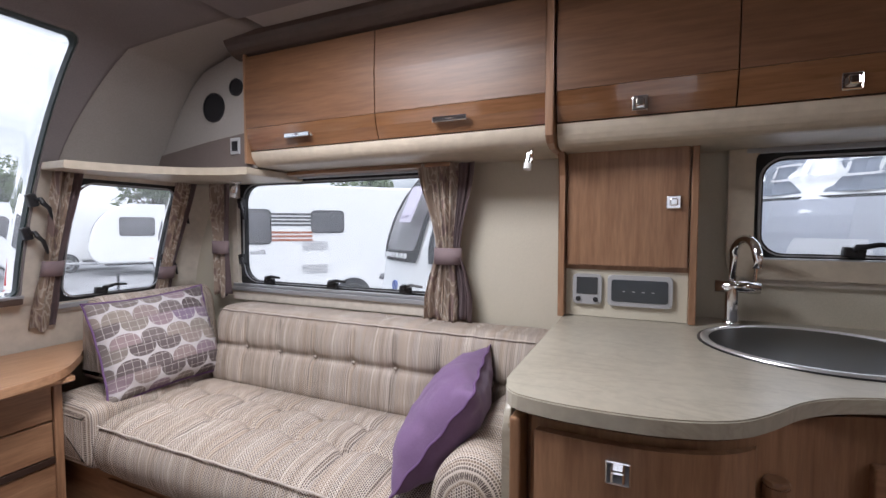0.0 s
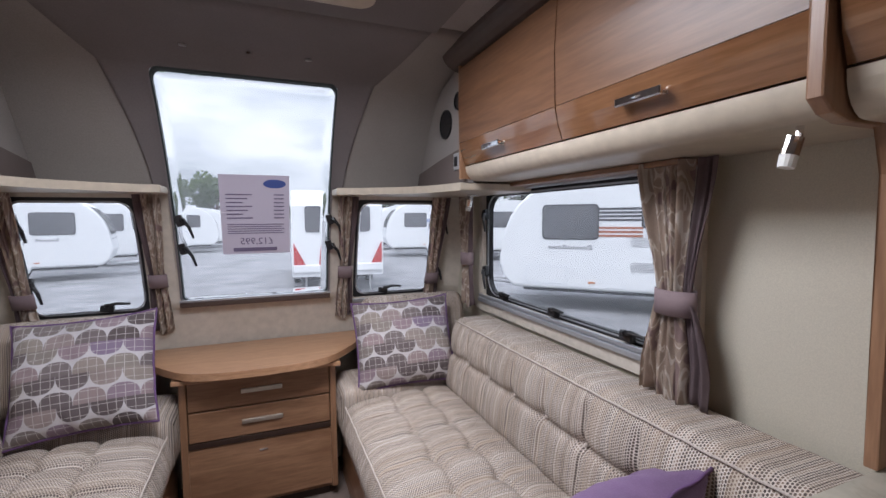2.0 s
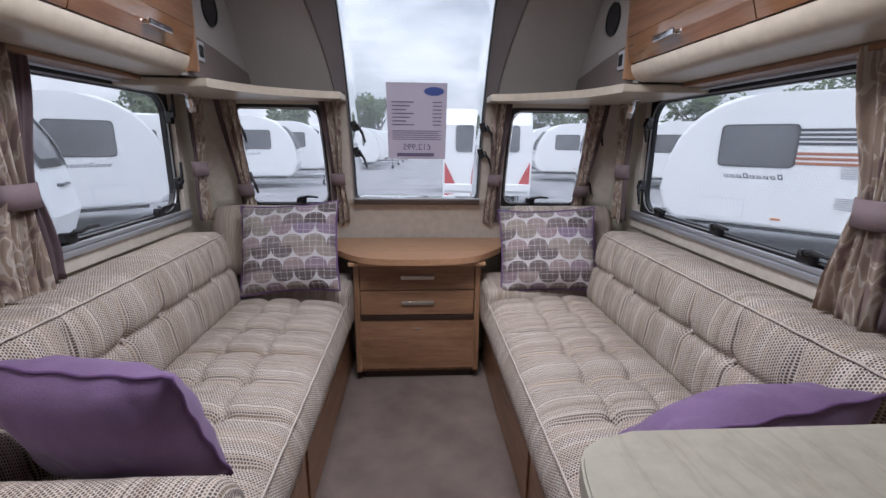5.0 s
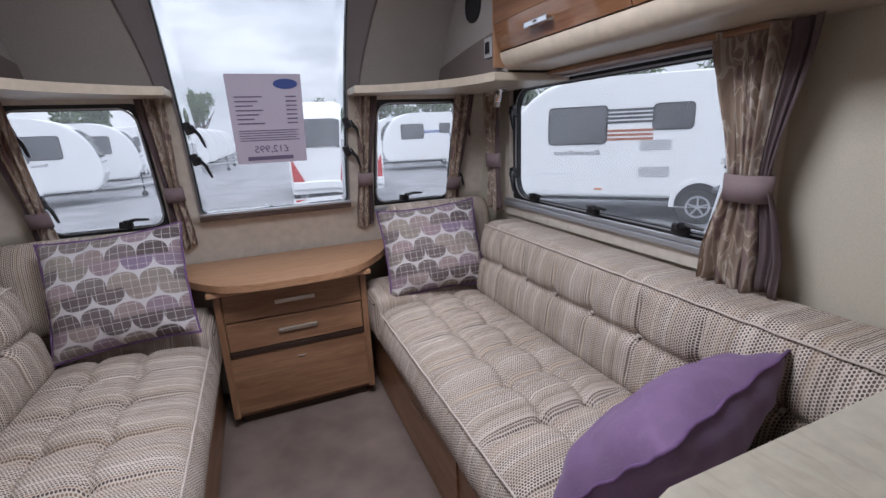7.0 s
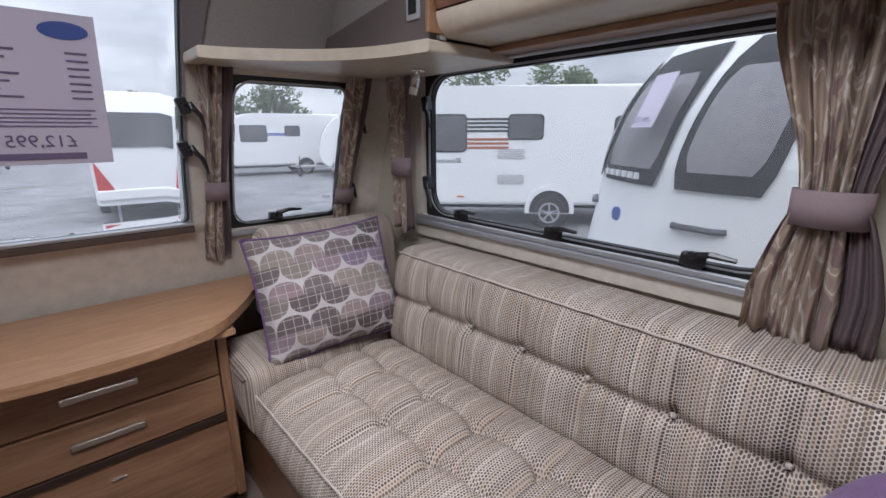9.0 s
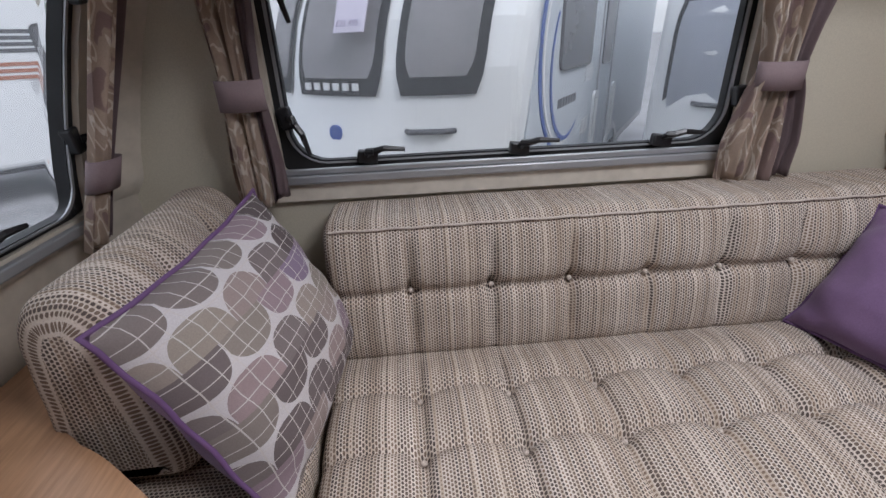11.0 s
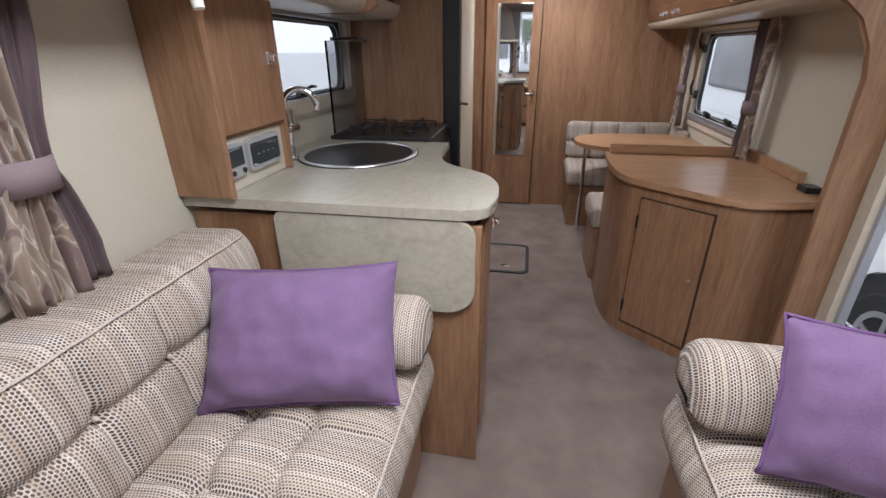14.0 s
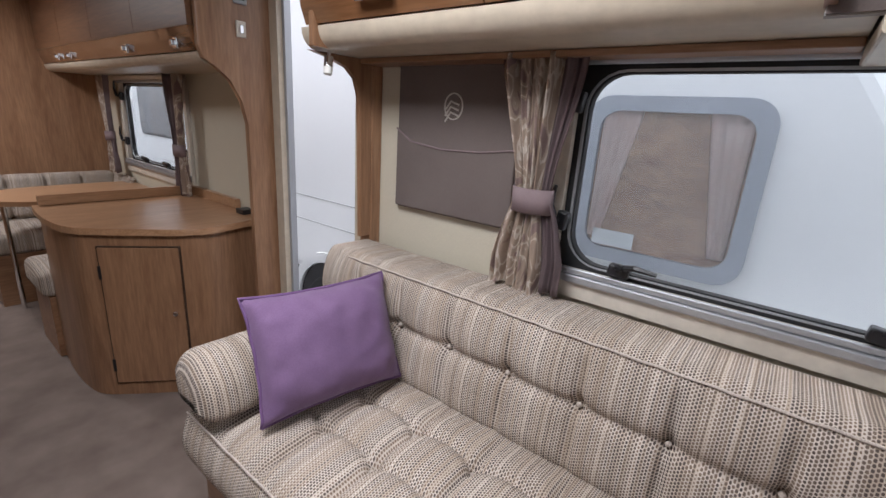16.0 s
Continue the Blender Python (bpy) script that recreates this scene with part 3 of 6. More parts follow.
# ---- lockers over the sofas ----
def handle(parent, y, z, s, x):
    h = part("handle", tube([(s * (x + 0.012), y - 0.055, z), (s * (x - 0.012), y - 0.05, z), (s * (x - 0.018), y, z + 0.001), (s * (x - 0.012), y + 0.05, z), (s * (x + 0.012), y + 0.055, z)], 0.006, 8), CHROME, parent, "chrome bow handle")
    part("plate", box(*sorted((s * (x - 0.022), s * (x - 0.014))), y - 0.06, y + 0.06, z - 0.009, z + 0.009, 0.003), CHROME, h)


def knob(parent, at, axis, s=1):
    c = Vector(at)
    k = part("knob", box(c.x - 0.006, c.x + 0.006, c.y - 0.02, c.y + 0.02, c.z - 0.02, c.z + 0.02, 0.003) if axis == "x" else box(c.x - 0.02, c.x + 0.02, c.y - 0.006, c.y + 0.006, c.z - 0.02, c.z + 0.02, 0.003), CHROME, parent, "square chrome push knob")
    off = Vector((-0.01 * s, 0, 0)) if axis == "x" else Vector((0, 0.01 * s, 0))
    part("button", moved(box(-0.011, 0.011, -0.011, 0.011, -0.011, 0.011, 0.004), Matrix.Translation(c + off)), CHROME, k)


def locker_door(parent, s, y0, y1, x, z0, z1, fold):
    """A satin upper face over a lacquered lower lip that tucks in."""
    up = [(s * (x + 0.0), z1), (s * (x - 0.008), (z1 + fold) / 2), (s * (x - 0.004), fold), (s * (x + 0.014), fold), (s * (x + 0.02), z1)]
    dn = [(s * (x - 0.004), fold - 0.0015), (s * (x + 0.004), (fold + z0) / 2), (s * (x + 0.02), z0), (s * (x + 0.038), z0), (s * (x + 0.014), fold - 0.0015)]
    p = part("door", prism(up, "y", y0 + 0.002, y1 - 0.002, 0.0), WOOD_DOOR, parent)
    part("lacquered_lip", prism(dn, "y", y0 + 0.002, y1 - 0.002, 0.0), WOOD_GLOSS, p, "high-gloss lower part of the door")
    return p


def wall_locker(s, y0, y1, handles, name="overhead_locker", x=0.752, z0=1.54, z1=1.915, grip="bow", label="walnut overhead locker with glossy door and chrome handle"):
    t = thing(name, (s * 0.92, (y0 + y1) / 2, z0), label, "locker", "overhead lockers")
    part("body", box(*sorted((s * (x + 0.04), s * 1.084)), y0 + 0.001, y1 - 0.001, z0, z1, 0.002), WOOD_H, t)
    d = locker_door(t, s, y0, y1, x, z0 + 0.002, z1 - 0.004, z0 + 0.088)
    if grip == "bow":
        handle(d, handles, z0 + 0.04, s, x + 0.004)
    else:
        knob(d, (s * (x + 0.002), handles, z0 + 0.03), "x", s)
    return t


for s in (1, -1):
    ends = (-0.668, -1.281, -1.872) if s > 0 else (-0.668, -1.219, -1.83)
    wall_locker(s, ends[1], ends[0], -0.94 if s > 0 else -0.9)
    wall_locker(s, ends[2], ends[1], -1.567 if s > 0 else -1.52)
    # rounded cream valance under the doors, brown cornice above them
    stop = -1.895 if s > 0 else -1.855
    arc = [(s * (0.775 + 0.05 * (1 - math.cos(radians(a)))), 1.538 - 0.055 * math.sin(radians(a))) for a in range(0, 91, 5)] + [(s * 1.084, 1.483), (s * 1.084, 1.538)]
    structure("trim_valance", prism(arc, "y", stop, -0.66 if s > 0 else -0.604), CREAM_TRIM, "cream curved valance under the overhead lockers", "trim", False)
    structure("trim_under_valance", box(*sorted((s * 0.98, s * 1.084)), -1.47 if s > 0 else -1.835, -0.66 if s > 0 else -0.604, 1.466, 1.482, 0.003), WOOD_H, "walnut curtain pelmet strip", "trim")
    arc = [(s * (0.79 - 0.085 * math.sin(radians(a))), 1.917 + 0.07 * (1 - math.cos(radians(a)))) for a in range(0, 91, 15)] + [(s * 0.71, 1.992), (s * 1.084, 1.992), (s * 1.084, 1.917)]
    structure("trim_cornice", prism(arc, "y", -3.3 if s > 0 else -1.855, -0.6), BROWN_TRIM, "dark brown curved cornice above the lockers", "trim")
    # speaker panel in front of the lockers
    out = [(-0.664, 1.478), (-0.045, 1.478), (-0.085, 1.55), (-0.155, 1.66), (-0.235, 1.77), (-0.305, 1.85), (-0.38, 1.905), (-0.53, 1.945), (-0.664, 1.965)]
    structure("panel_speaker", prism(out, "x", *sorted((s * 0.79, s * 0.81))), LINING_LIGHT, "grey curved panel in front of the overhead lockers", "panel")
    structure("panel_socket", prism([(-0.662, 1.479), (-0.05, 1.479), (-0.095, 1.56), (-0.4, 1.6), (-0.662, 1.625)], "x", *sorted((s * 0.782, s * 0.789))), TAUPE, "brown lower strip of the speaker panel", "panel")
    structure("trim_locker_end", prism([(-0.667, 1.49), (-0.652, 1.49), (-0.652, 1.96), (-0.667, 1.96)], "x", *sorted((s * 0.752, s * 1.08)), 0.003), WOOD, "walnut end panel of the overhead lockers", "trim")
    for y, z, r in ((-0.44, 1.745, 0.062), (-0.575, 1.815, 0.036)):
        t = thing("speaker", (s * 0.785, y, z), "round black speaker grille in the grey panel", "speaker", "speakers")
        part("grille", disc((s * 0.79, y, z), r - 0.006, "x", -s * 0.006, 28), BLACK, t)
        part("rim", ring([(y + r * math.cos(a * 0.2244), z + r * math.sin(a * 0.2244)) for a in range(28)], [(y + (r - 0.007) * math.cos(a * 0.2244), z + (r - 0.007) * math.sin(a * 0.2244)) for a in range(28)], "x", s * 0.79, s * 0.781), BLACK, t)
    t = thing("socket", (s * 0.78, -0.56, 1.57), "dark grey switch socket on the brown strip", "socket")
    part("plate", box(*sorted((s * 0.783, s * 0.775)), -0.60, -0.545, 1.535, 1.605, 0.004), GREY_PLASTIC, t)
    part("insert", box(*sorted((s * 0.775, s * 0.772)), -0.59, -0.557, 1.55, 1.59, 0.002), BLACK, t)
    # corner shelf
    lip = eased([(0.345, -0.2), (0.42, -0.215), (0.52, -0.27), (0.62, -0.345), (0.69, -0.43), (0.735, -0.54), (0.757, -0.66 if s > 0 else -0.602)])
    o = [(s * a, b) for a, b in [(0.345, -0.045)] + lip + [(1.084, -0.66 if s > 0 else -0.602), (1.084, -0.1), (0.9, -0.05)]]
    structure("shelf_corner", prism(o, "z", 1.447, 1.4775, 0.006), CREAM_TRIM, "cream curved corner shelf over the front windows", "shelf")
    # spot lamps
    for x, y, z in ((0.93, -0.4, 1.445), (0.84, -1.81, 1.492)):
        t = thing("spot_lamp", (s * x, y, z), "small chrome swivelling spot lamp with frosted end", "lamp", "spot lamps")
        part("rose", disc((s * x, y, z), 0.022, "z", -0.008, 18, 0.002), CHROME, t)
        part("arm", tube([(s * x, y, z - 0.004), (s * (x - 0.004), y, z - 0.03)], 0.006, 10), CHROME, t)
        h = part("head", tube([(s * (x - 0.006), y + 0.004, z - 0.027), (s * (x - 0.012), y + 0.008, z - 0.056)], 0.0135, 14), CHROME, t)
        part("diffuser", tube([(s * (x - 0.012), y + 0.008, z - 0.056), (s * (x - 0.016), y + 0.01, z - 0.076)], [0.0135, 0.0125], 14), material("frosted_plastic", (0.75, 0.74, 0.7), 0.5), h)


# ---- curtains ----
def curtain(m, width, z_top, z_tie, z_low, waist, foot, folds=7, depth=0.022, seed=0, drift=0.0, tie=True, lining=0.3, label="beige leaf-print curtain gathered by a mauve tie-back"):
    """Hangs along local x, facing local -y."""
    base = m @ Vector((0, 0, z_low))
    t = thing("curtain", base, label, "curtain", "curtains")
    rnd = random.Random(seed)
    ph = [rnd.uniform(-0.5, 0.5) for _ in range(12)]

    def sheet(u0, u1, nu, back=0.0):
        bm = bmesh.new()
        rows = []
        for j in range(29):
            q = j / 28
            z = z_top + (z_low - z_top) * q
            if z > z_tie:
                k = (z_top - z) / (z_top - z_tie)
                w = width + (waist - width) * (3 * k * k - 2 * k ** 3)
                mid = drift * (3 * k * k - 2 * k ** 3)
            else:
                k = (z_tie - z) / (z_tie - z_low)
                w = waist + (foot - waist) * min(1, 1.35 * k ** 0.7)
                mid = drift * (1 - 0.3 * k)
            row = []
            for i in range(nu + 1):
                u = u0 + (u1 - u0) * i / nu
                a = u * folds * 2 * math.pi + ph[0] + 0.5 * math.sin(3 * q + 4 * u)
                amp = depth * (0.55 + 0.45 * math.sin(2.1 * u * folds + ph[1])) * (0.6 + 0.4 * min(1, w / width))
                y = amp * math.sin(a) + 0.25 * depth * math.sin(2.3 * a + 5 * q)
                sag = 0.012 * math.sin(u * 9 + ph[2]) * q
                row.append(bm.verts.new(m @ Vector(((u - 0.5) * w + mid + 0.1 * depth * math.cos(a), y + back, z + sag))))
            rows.append(row)
        for a, b in zip(rows, rows[1:]):
            for i in range(nu):
                bm.faces.new((a[i], a[i + 1], b[i + 1], b[i]))
        bmesh.ops.solidify(bm, geom=bm.faces, thickness=0.0015)
        return bm
    part("cloth", sheet(0.0, 1.0 - lining, 70), CURTAIN, t, "", True)
    if lining:
        part("lining", sheet(1.0 - lining - 0.01, 1.0, 30, 0.004), MAUVE, t, "plain mauve lining turned outward", True)
    if tie:
        r, ry = waist / 2 + 0.008, depth + 0.008
        o = [(drift + r * math.cos(a * 0.2618), ry * math.sin(a * 0.2618)) for a in range(24)]
        i = [(drift + (r - 0.004) * math.cos(a * 0.2618), (ry - 0.004) * math.sin(a * 0.2618)) for a in range(24)]
        part("tie_back", moved(ring(o, i, "z", z_tie - 0.032, z_tie + 0.032), m), MAUVE, t, "mauve cloth tie-back", True)
    return t


RIGHT = Matrix.Translation((1.0, 0, 0)) @ Matrix.Rotation(radians(-90), 4, "Z")
LEFT = Matrix.Translation((-1.0, 0, 0)) @ Matrix.Rotation(radians(90), 4, "Z")
FRONT = Matrix.Identity(4)
curtain(RIGHT @ Matrix.Translation((1.44, 0, 0)), 0.24, 1.478, 1.12, 0.862, 0.10, 0.20, 6, 0.026, 1, 0.01)
curtain(RIGHT @ Matrix.Translation((0.2, 0, 0)), 0.13, 1.445, 1.13, 0.885, 0.085, 0.12, 3, 0.022, 2, 0.0)
curtain(LEFT @ Matrix.Translation((-1.185, 0, 0)) @ Matrix.Diagonal((1, 1, 1, 1)), 0.23, 1.478, 1.12, 0.865, 0.10, 0.21, 6, 0.026, 3, 0.01)
curtain(LEFT @ Matrix.Translation((-0.2, 0, 0)) @ Matrix.Diagonal((-1, 1, 1, 1)), 0.13, 1.445, 1.13, 0.885, 0.085, 0.12, 3, 0.022, 4, 0.0)
for s in (1, -1):
    flip = Matrix.Diagonal((s, 1, 1, 1))
    tilt = Matrix.Translation((0, -0.05 + 0.0, 0)) @ Matrix(((1, 0, 0, 0), (0, 1, -0.37, 0.51), (0, 0, 1, 0), (0, 0, 0, 1)))
    curtain(flip @ tilt @ Matrix.Translation((0.42, 0, 0)), 0.10, 1.445, 1.06, 0.80, 0.06, 0.09, 3, 0.02, 5 + s, 0.0, True, 0.3, "beige leaf-print curtain beside the tall front window")
    curtain(flip @ tilt @ Matrix.Translation((0.905, -0.015, 0)), 0.10, 1.445, 1.0, 0.84, 0.065, 0.08, 3, 0.02, 8 + s, 0.0, True, 0.2, "beige leaf-print curtain in the front corner")

# ---- upholstery ----
def cushion(name, section, y0, y1, columns, pleats, buttons, parent, mat, axis="y", soft=0.035, label="", scallop=0.0):
    """Sweeps a closed outline along the cushion's length. pleats: outline spans that are tufted; buttons: outline places (0 to 1) with a row of buttons."""
    pts = []
    n = len(section)
    for k in range(n):
        a, b = Vector(section[k]), Vector(section[(k + 1) % n])
        cnt = max(1, int((b - a).length / 0.0095))
        pts += [a + (b - a) * j / cnt for j in range(cnt)]
    total = len(pts)
    centre = sum(pts, Vector((0, 0))) / total
    around = sum((pts[k] - pts[k - 1]).length for k in range(total))
    length = y1 - y0
    m = max(12, int(abs(length) / 0.0085))
    stations = [y0 + length * k / m for k in range(m + 1)]
    edges = [y0 + length * k / columns for k in range(1, columns)]
    bm, rows = bmesh.new(), []
    for y in stations:
        near_end = min(abs(y - y0), abs(y1 - y))
        shrink = 0.0 if near_end > soft else soft - math.sqrt(max(0.0, soft ** 2 - (soft - near_end) ** 2))
        dy = min([abs(y - e) for e in edges] or [9])
        cell = math.sin(math.pi * (((y - y0) / length * columns) % 1.0))
        row = []
        for k, p in enumerate(pts):
            f = k / total
            t = (pts[(k + 1) % total] - pts[k - 1]).normalized()
            nrm = Vector((t.y, -t.x))
            if nrm.dot(p - centre) < 0:
                nrm = -nrm
            d = -shrink
            for lo, hi in pleats:
                if lo < f < hi:
                    fade = min(1.0, (f - lo) / 0.07, (hi - f) / 0.09)
                    fade = fade * fade * (3 - 2 * fade)
                    d += fade * (0.016 * cell ** 0.55 - 0.015 * math.exp(-(dy / 0.009) ** 2))
                    for c in buttons:
                        ds = (f - c) * around
                        dg = ds - scallop * cell
                        d -= fade * (0.015 * math.exp(-(dg / 0.010) ** 2) + 0.009 * math.exp(-(dg / 0.03) ** 2) + 0.014 * math.exp(-(dy * dy + ds * ds) / 0.02 ** 2))
            d += 0.0022 * noise.noise(Vector((p.x * 14, p.y * 14, y * 14)))
            q = p + nrm * d
            row.append(bm.verts.new((q.x, y, q.y) if axis == "y" else (y, q.x, q.y)))
        rows.append(row)
    cloth = bm.loops.layers.uv.new("cloth")
    arc = [0.0]
    for k in range(total):
        arc.append(arc[-1] + (pts[(k + 1) % total] - pts[k]).length)
    for j, (a, b) in enumerate(zip(rows, rows[1:])):
        for k in range(total):
            face = bm.faces.new((a[k], a[(k + 1) % total], b[(k + 1) % total], b[k]))
            for loop, uv in zip(face.loops, ((stations[j], arc[k]), (stations[j], arc[k + 1]), (stations[j + 1], arc[k + 1]), (stations[j + 1], arc[k]))):
                loop[cloth].uv = (uv[0] + 4.0, uv[1])
    for row in (rows[0], rows[-1][::-1]):
        face = bm.faces.new(row)
        for loop in face.loops:
            c3 = loop.vert.co
            loop[cloth].uv = ((c3.x if axis == "y" else c3.y) + 4.0, c3.z)
    ob = part(name, bm, mat, parent, label, True)
    for c in buttons:
        p = pts[int(c * total)]
        t = (pts[(int(c * total) + 1) % total] - pts[int(c * total) - 1]).normalized()
        nrm = Vector((t.y, -t.x))
        if nrm.dot(p - centre) < 0:
            nrm = -nrm
        q = p - nrm * 0.021
        for e in edges:
            bb = bmesh.new()
            bmesh.ops.create_icosphere(bb, subdivisions=1, radius=0.0075)
            moved(bb, Matrix.Translation((q.x, e, q.y) if axis == "y" else (e, q.x, q.y)))
            part("button", bb, PIPING, ob, "", True)
    return ob


def soft_outline(points, r):
    """Rounds the corners of an outline."""
    out = []
    n = len(points)
    for k in range(n):
        a, b, c = Vector(points[k - 1]), Vector(points[k]), Vector(points[(k + 1) % n])
        q = min(r, 0.45 * (a - b).length, 0.45 * (c - b).length)
        p0, p1 = b + (a - b).normalized() * q, b + (c - b).normalized() * q
        for j in range(6):
            t = j / 5
            out.append(tuple(p0 * (1 - t) ** 2 + b * 2 * t * (1 - t) + p1 * t * t))
    return out


def sofa(s, end):
    t = thing("sofa", (s * 0.75, (end - 0.2) / 2, 0), "long cream and brown woven sofa on a walnut base", "sofa", "sofas facing each other")
    base = part("base", box(*sorted((s * 0.375, s * 1.08)), end - 0.0, 0.02, 0.0, 0.33, 0.004), WOOD_H, t, "walnut-faced storage base")
    for y0, y1 in ((end + 0.04, (end - 0.3) / 2 - 0.03), ((end - 0.3) / 2 + 0.01, -0.36)):
        p = part("front_panel", box(*sorted((s * 0.367, s * 0.3745)), y0, y1, 0.05, 0.305, 0.002), WOOD_H, base)
        part("pull", box(*sorted((s * 0.363, s * 0.3668)), (y0 + y1) / 2 - 0.06, (y0 + y1) / 2 + 0.06, 0.24, 0.247, 0.001), BRASS, p)
    seat = soft_outline([(s * 0.345, 0.328), (s * 0.308, 0.425), (s * 0.343, 0.522), (s * 0.60, 0.545), (s * 0.845, 0.545), (s * 0.86, 0.328)], 0.05)
    # the outline runs from the foot of the front edge up over the top
    c = cushion("seat_cushion", seat, end, -0.345, 8, [(0.09, 0.50)], [0.255, 0.375], t, FABRIC_Y, scallop=0.016)
    part("piping", tube([(s * 0.336, end + 0.03 + (-0.365 - end - 0.03) * k / 40, 0.515 + 0.002 * math.sin(k * 1.9)) for k in range(41)], 0.0032, 6), PIPING, c)
    back = soft_outline([(s * 0.808, 0.53), (s * 0.852, 0.835), (s * 0.882, 0.868), (s * 1.045, 0.862), (s * 1.06, 0.83), (s * 1.06, 0.53)], 0.035)
    b = cushion("back_cushion", back, end + 0.015 if s > 0 else end - 0.07, -0.345, 8, [(0.0, 0.31)], [0.165], t, FABRIC_Y)
    part("piping", tube([(s * 0.86, end + 0.06 + (-0.365 - end - 0.06) * k / 40, 0.852 + 0.0015 * math.sin(k * 2.3)) for k in range(41)], 0.0032, 6), PIPING, b)
    # short cushion against the front wall, on a raised corner pad
    fr = soft_outline([(-0.17, 0.585), (-0.14, 0.88), (-0.1, 0.945), (-0.02, 0.935), (0.01, 0.88), (0.035, 0.585)], 0.04)
    cushion("end_cushion", fr, s * 0.475, s * 1.02, 3, [(0.015, 0.4)], [], t, FABRIC_X, "x", 0.05)
    low = soft_outline([(-0.335, 0.329), (-0.335, 0.575), (-0.03, 0.58), (-0.03, 0.329)], 0.05)
    cushion("corner_cushion", low, s * 0.325, s * 0.86, 2, [], [], t, FABRIC_X, "x", 0.05)
    # arm bolster at the far end
    roll = soft_outline([(end + 0.005, 0.55), (end + 0.0, 0.66), (end + 0.045, 0.71), (end + 0.115, 0.718), (end + 0.185, 0.66), (end + 0.205, 0.55)], 0.05)
    cushion("bolster", roll, s * 0.312, s * 0.80, 2, [], [], t, FABRIC_X, "x", 0.052)
    return t


sofa(1, -1.885)
sofa(-1, -1.805)


def pillow(m, w, h, thick, mat, pipe, label, seed, name="scatter_cushion", back=None):
    t = thing(name, (0, 0, 0), label, "cushion", "scatter cushions")
    t.matrix_basis = m
    n = 36
    rnd = Vector((seed * 3.1, seed * 1.7, 0))

    def rim(u, v):
        # sides draw in a little, corners stick out
        ear = 1 + 0.015 * (u * v) ** 8
        return w / 2 * u * (1 - 0.05 * (1 - v * v)) * ear, h / 2 * v * (1 - 0.065 * (1 - u * u)) * ear

    def side(sign):
        bm, g = bmesh.new(), []
        for j in range(n + 1):
            row = []
            for i in range(n + 1):
                u, v = 2 * i / n - 1, 2 * j / n - 1
                x, y = rim(u, v)
                bulge = max(0.0, (1 - abs(u) ** 3) * (1 - abs(v) ** 3)) ** 0.52
                wr = 0.011 * noise.noise(Vector((x * 8, y * 8, sign)) + rnd) + 0.005 * noise.noise(Vector((x * 24, y * 24, sign)) + rnd)
                gather = 0.0045 * math.sin(34 * (x * (1 if abs(v) > abs(u) else 0) + y * (1 if abs(u) >= abs(v) else 0)) + 4 * seed + 3 * noise.noise(Vector((x * 12, y * 12, 2)) + rnd)) * max(0.0, max(abs(u), abs(v)) - 0.55) * 2.2
                wr += gather
                crease = -0.006 * math.exp(-((abs(u) + abs(v) - 1.55) / 0.12) ** 2)
                row.append(bm.verts.new((x, y, sign * (thick / 2 * bulge + (wr + crease) * min(1, 2 * bulge)))))
            g.append(row)
        for j in range(n):
            for i in range(n):
                bm.faces.new((g[j][i], g[j][i + 1], g[j + 1][i + 1], g[j + 1][i]))
        return bm

    def local(nm, bm, mt, lb="", parent=t):
        ob = link(nm, bm, mt, None, lb, True)
        ob.parent = parent
        return ob
    f = local("front_cover", side(1), mat)
    local("back_cover", side(-1), back or mat)
    loop = []
    for a, b in (((-1, -1), (1, -1)), ((1, -1), (1, 1)), ((1, 1), (-1, 1)), ((-1, 1), (-1, -1))):
        for k in range(18):
            u, v = a[0] + (b[0] - a[0]) * k / 18, a[1] + (b[1] - a[1]) * k / 18
            x, y = rim(u, v)
            loop.append((x * 1.008, y * 1.008, 0.003 * math.sin(k * 1.3 + seed)))
    loop.append(loop[0])
    local("piping", tube(loop, 0.0042, 6), pipe, "piped seam round the edge")
    return t


def stand(centre, right, up):
    """A pose whose local x and y run along two given directions."""
    r, u = Vector(right).normalized(), Vector(up).normalized()
    n = r.cross(u).normalized()
    u = n.cross(r)
    m = Matrix((r, u, n)).transposed().to_4x4()
    m.translation = centre
    return m


SQUARE = "square cushion printed with mauve and taupe half-moons in the corner"
OBLONG = "plain purple oblong cushion leaning on the sofa's end bolster"
pillow(stand((0.636, -0.268, 0.752), (0.468, -0.07, 0.027), (0.024, 0.153, 0.372)), 0.46, 0.405, 0.18, PATTERN, PURPLE_PIPE, SQUARE, 1, back=PURPLE)
pillow(stand((-0.592, -0.30, 0.775), (0.43, -0.01, 0.03), (-0.04, 0.165, 0.36)), 0.45, 0.42, 0.17, PATTERN, PURPLE_PIPE, SQUARE, 2, back=PURPLE)
pillow(stand((0.598, -1.625, 0.692), (-0.468, -0.11, 0.005), (0.063, -0.196, 0.274)), 0.46, 0.34, 0.18, PURPLE, PURPLE_PIPE, OBLONG, 3)
pillow(stand((-0.612, -1.53, 0.715), (-0.465, 0.085, -0.005), (-0.045, -0.135, 0.345)), 0.40, 0.31, 0.17, PURPLE, PURPLE_PIPE, OBLONG, 4)

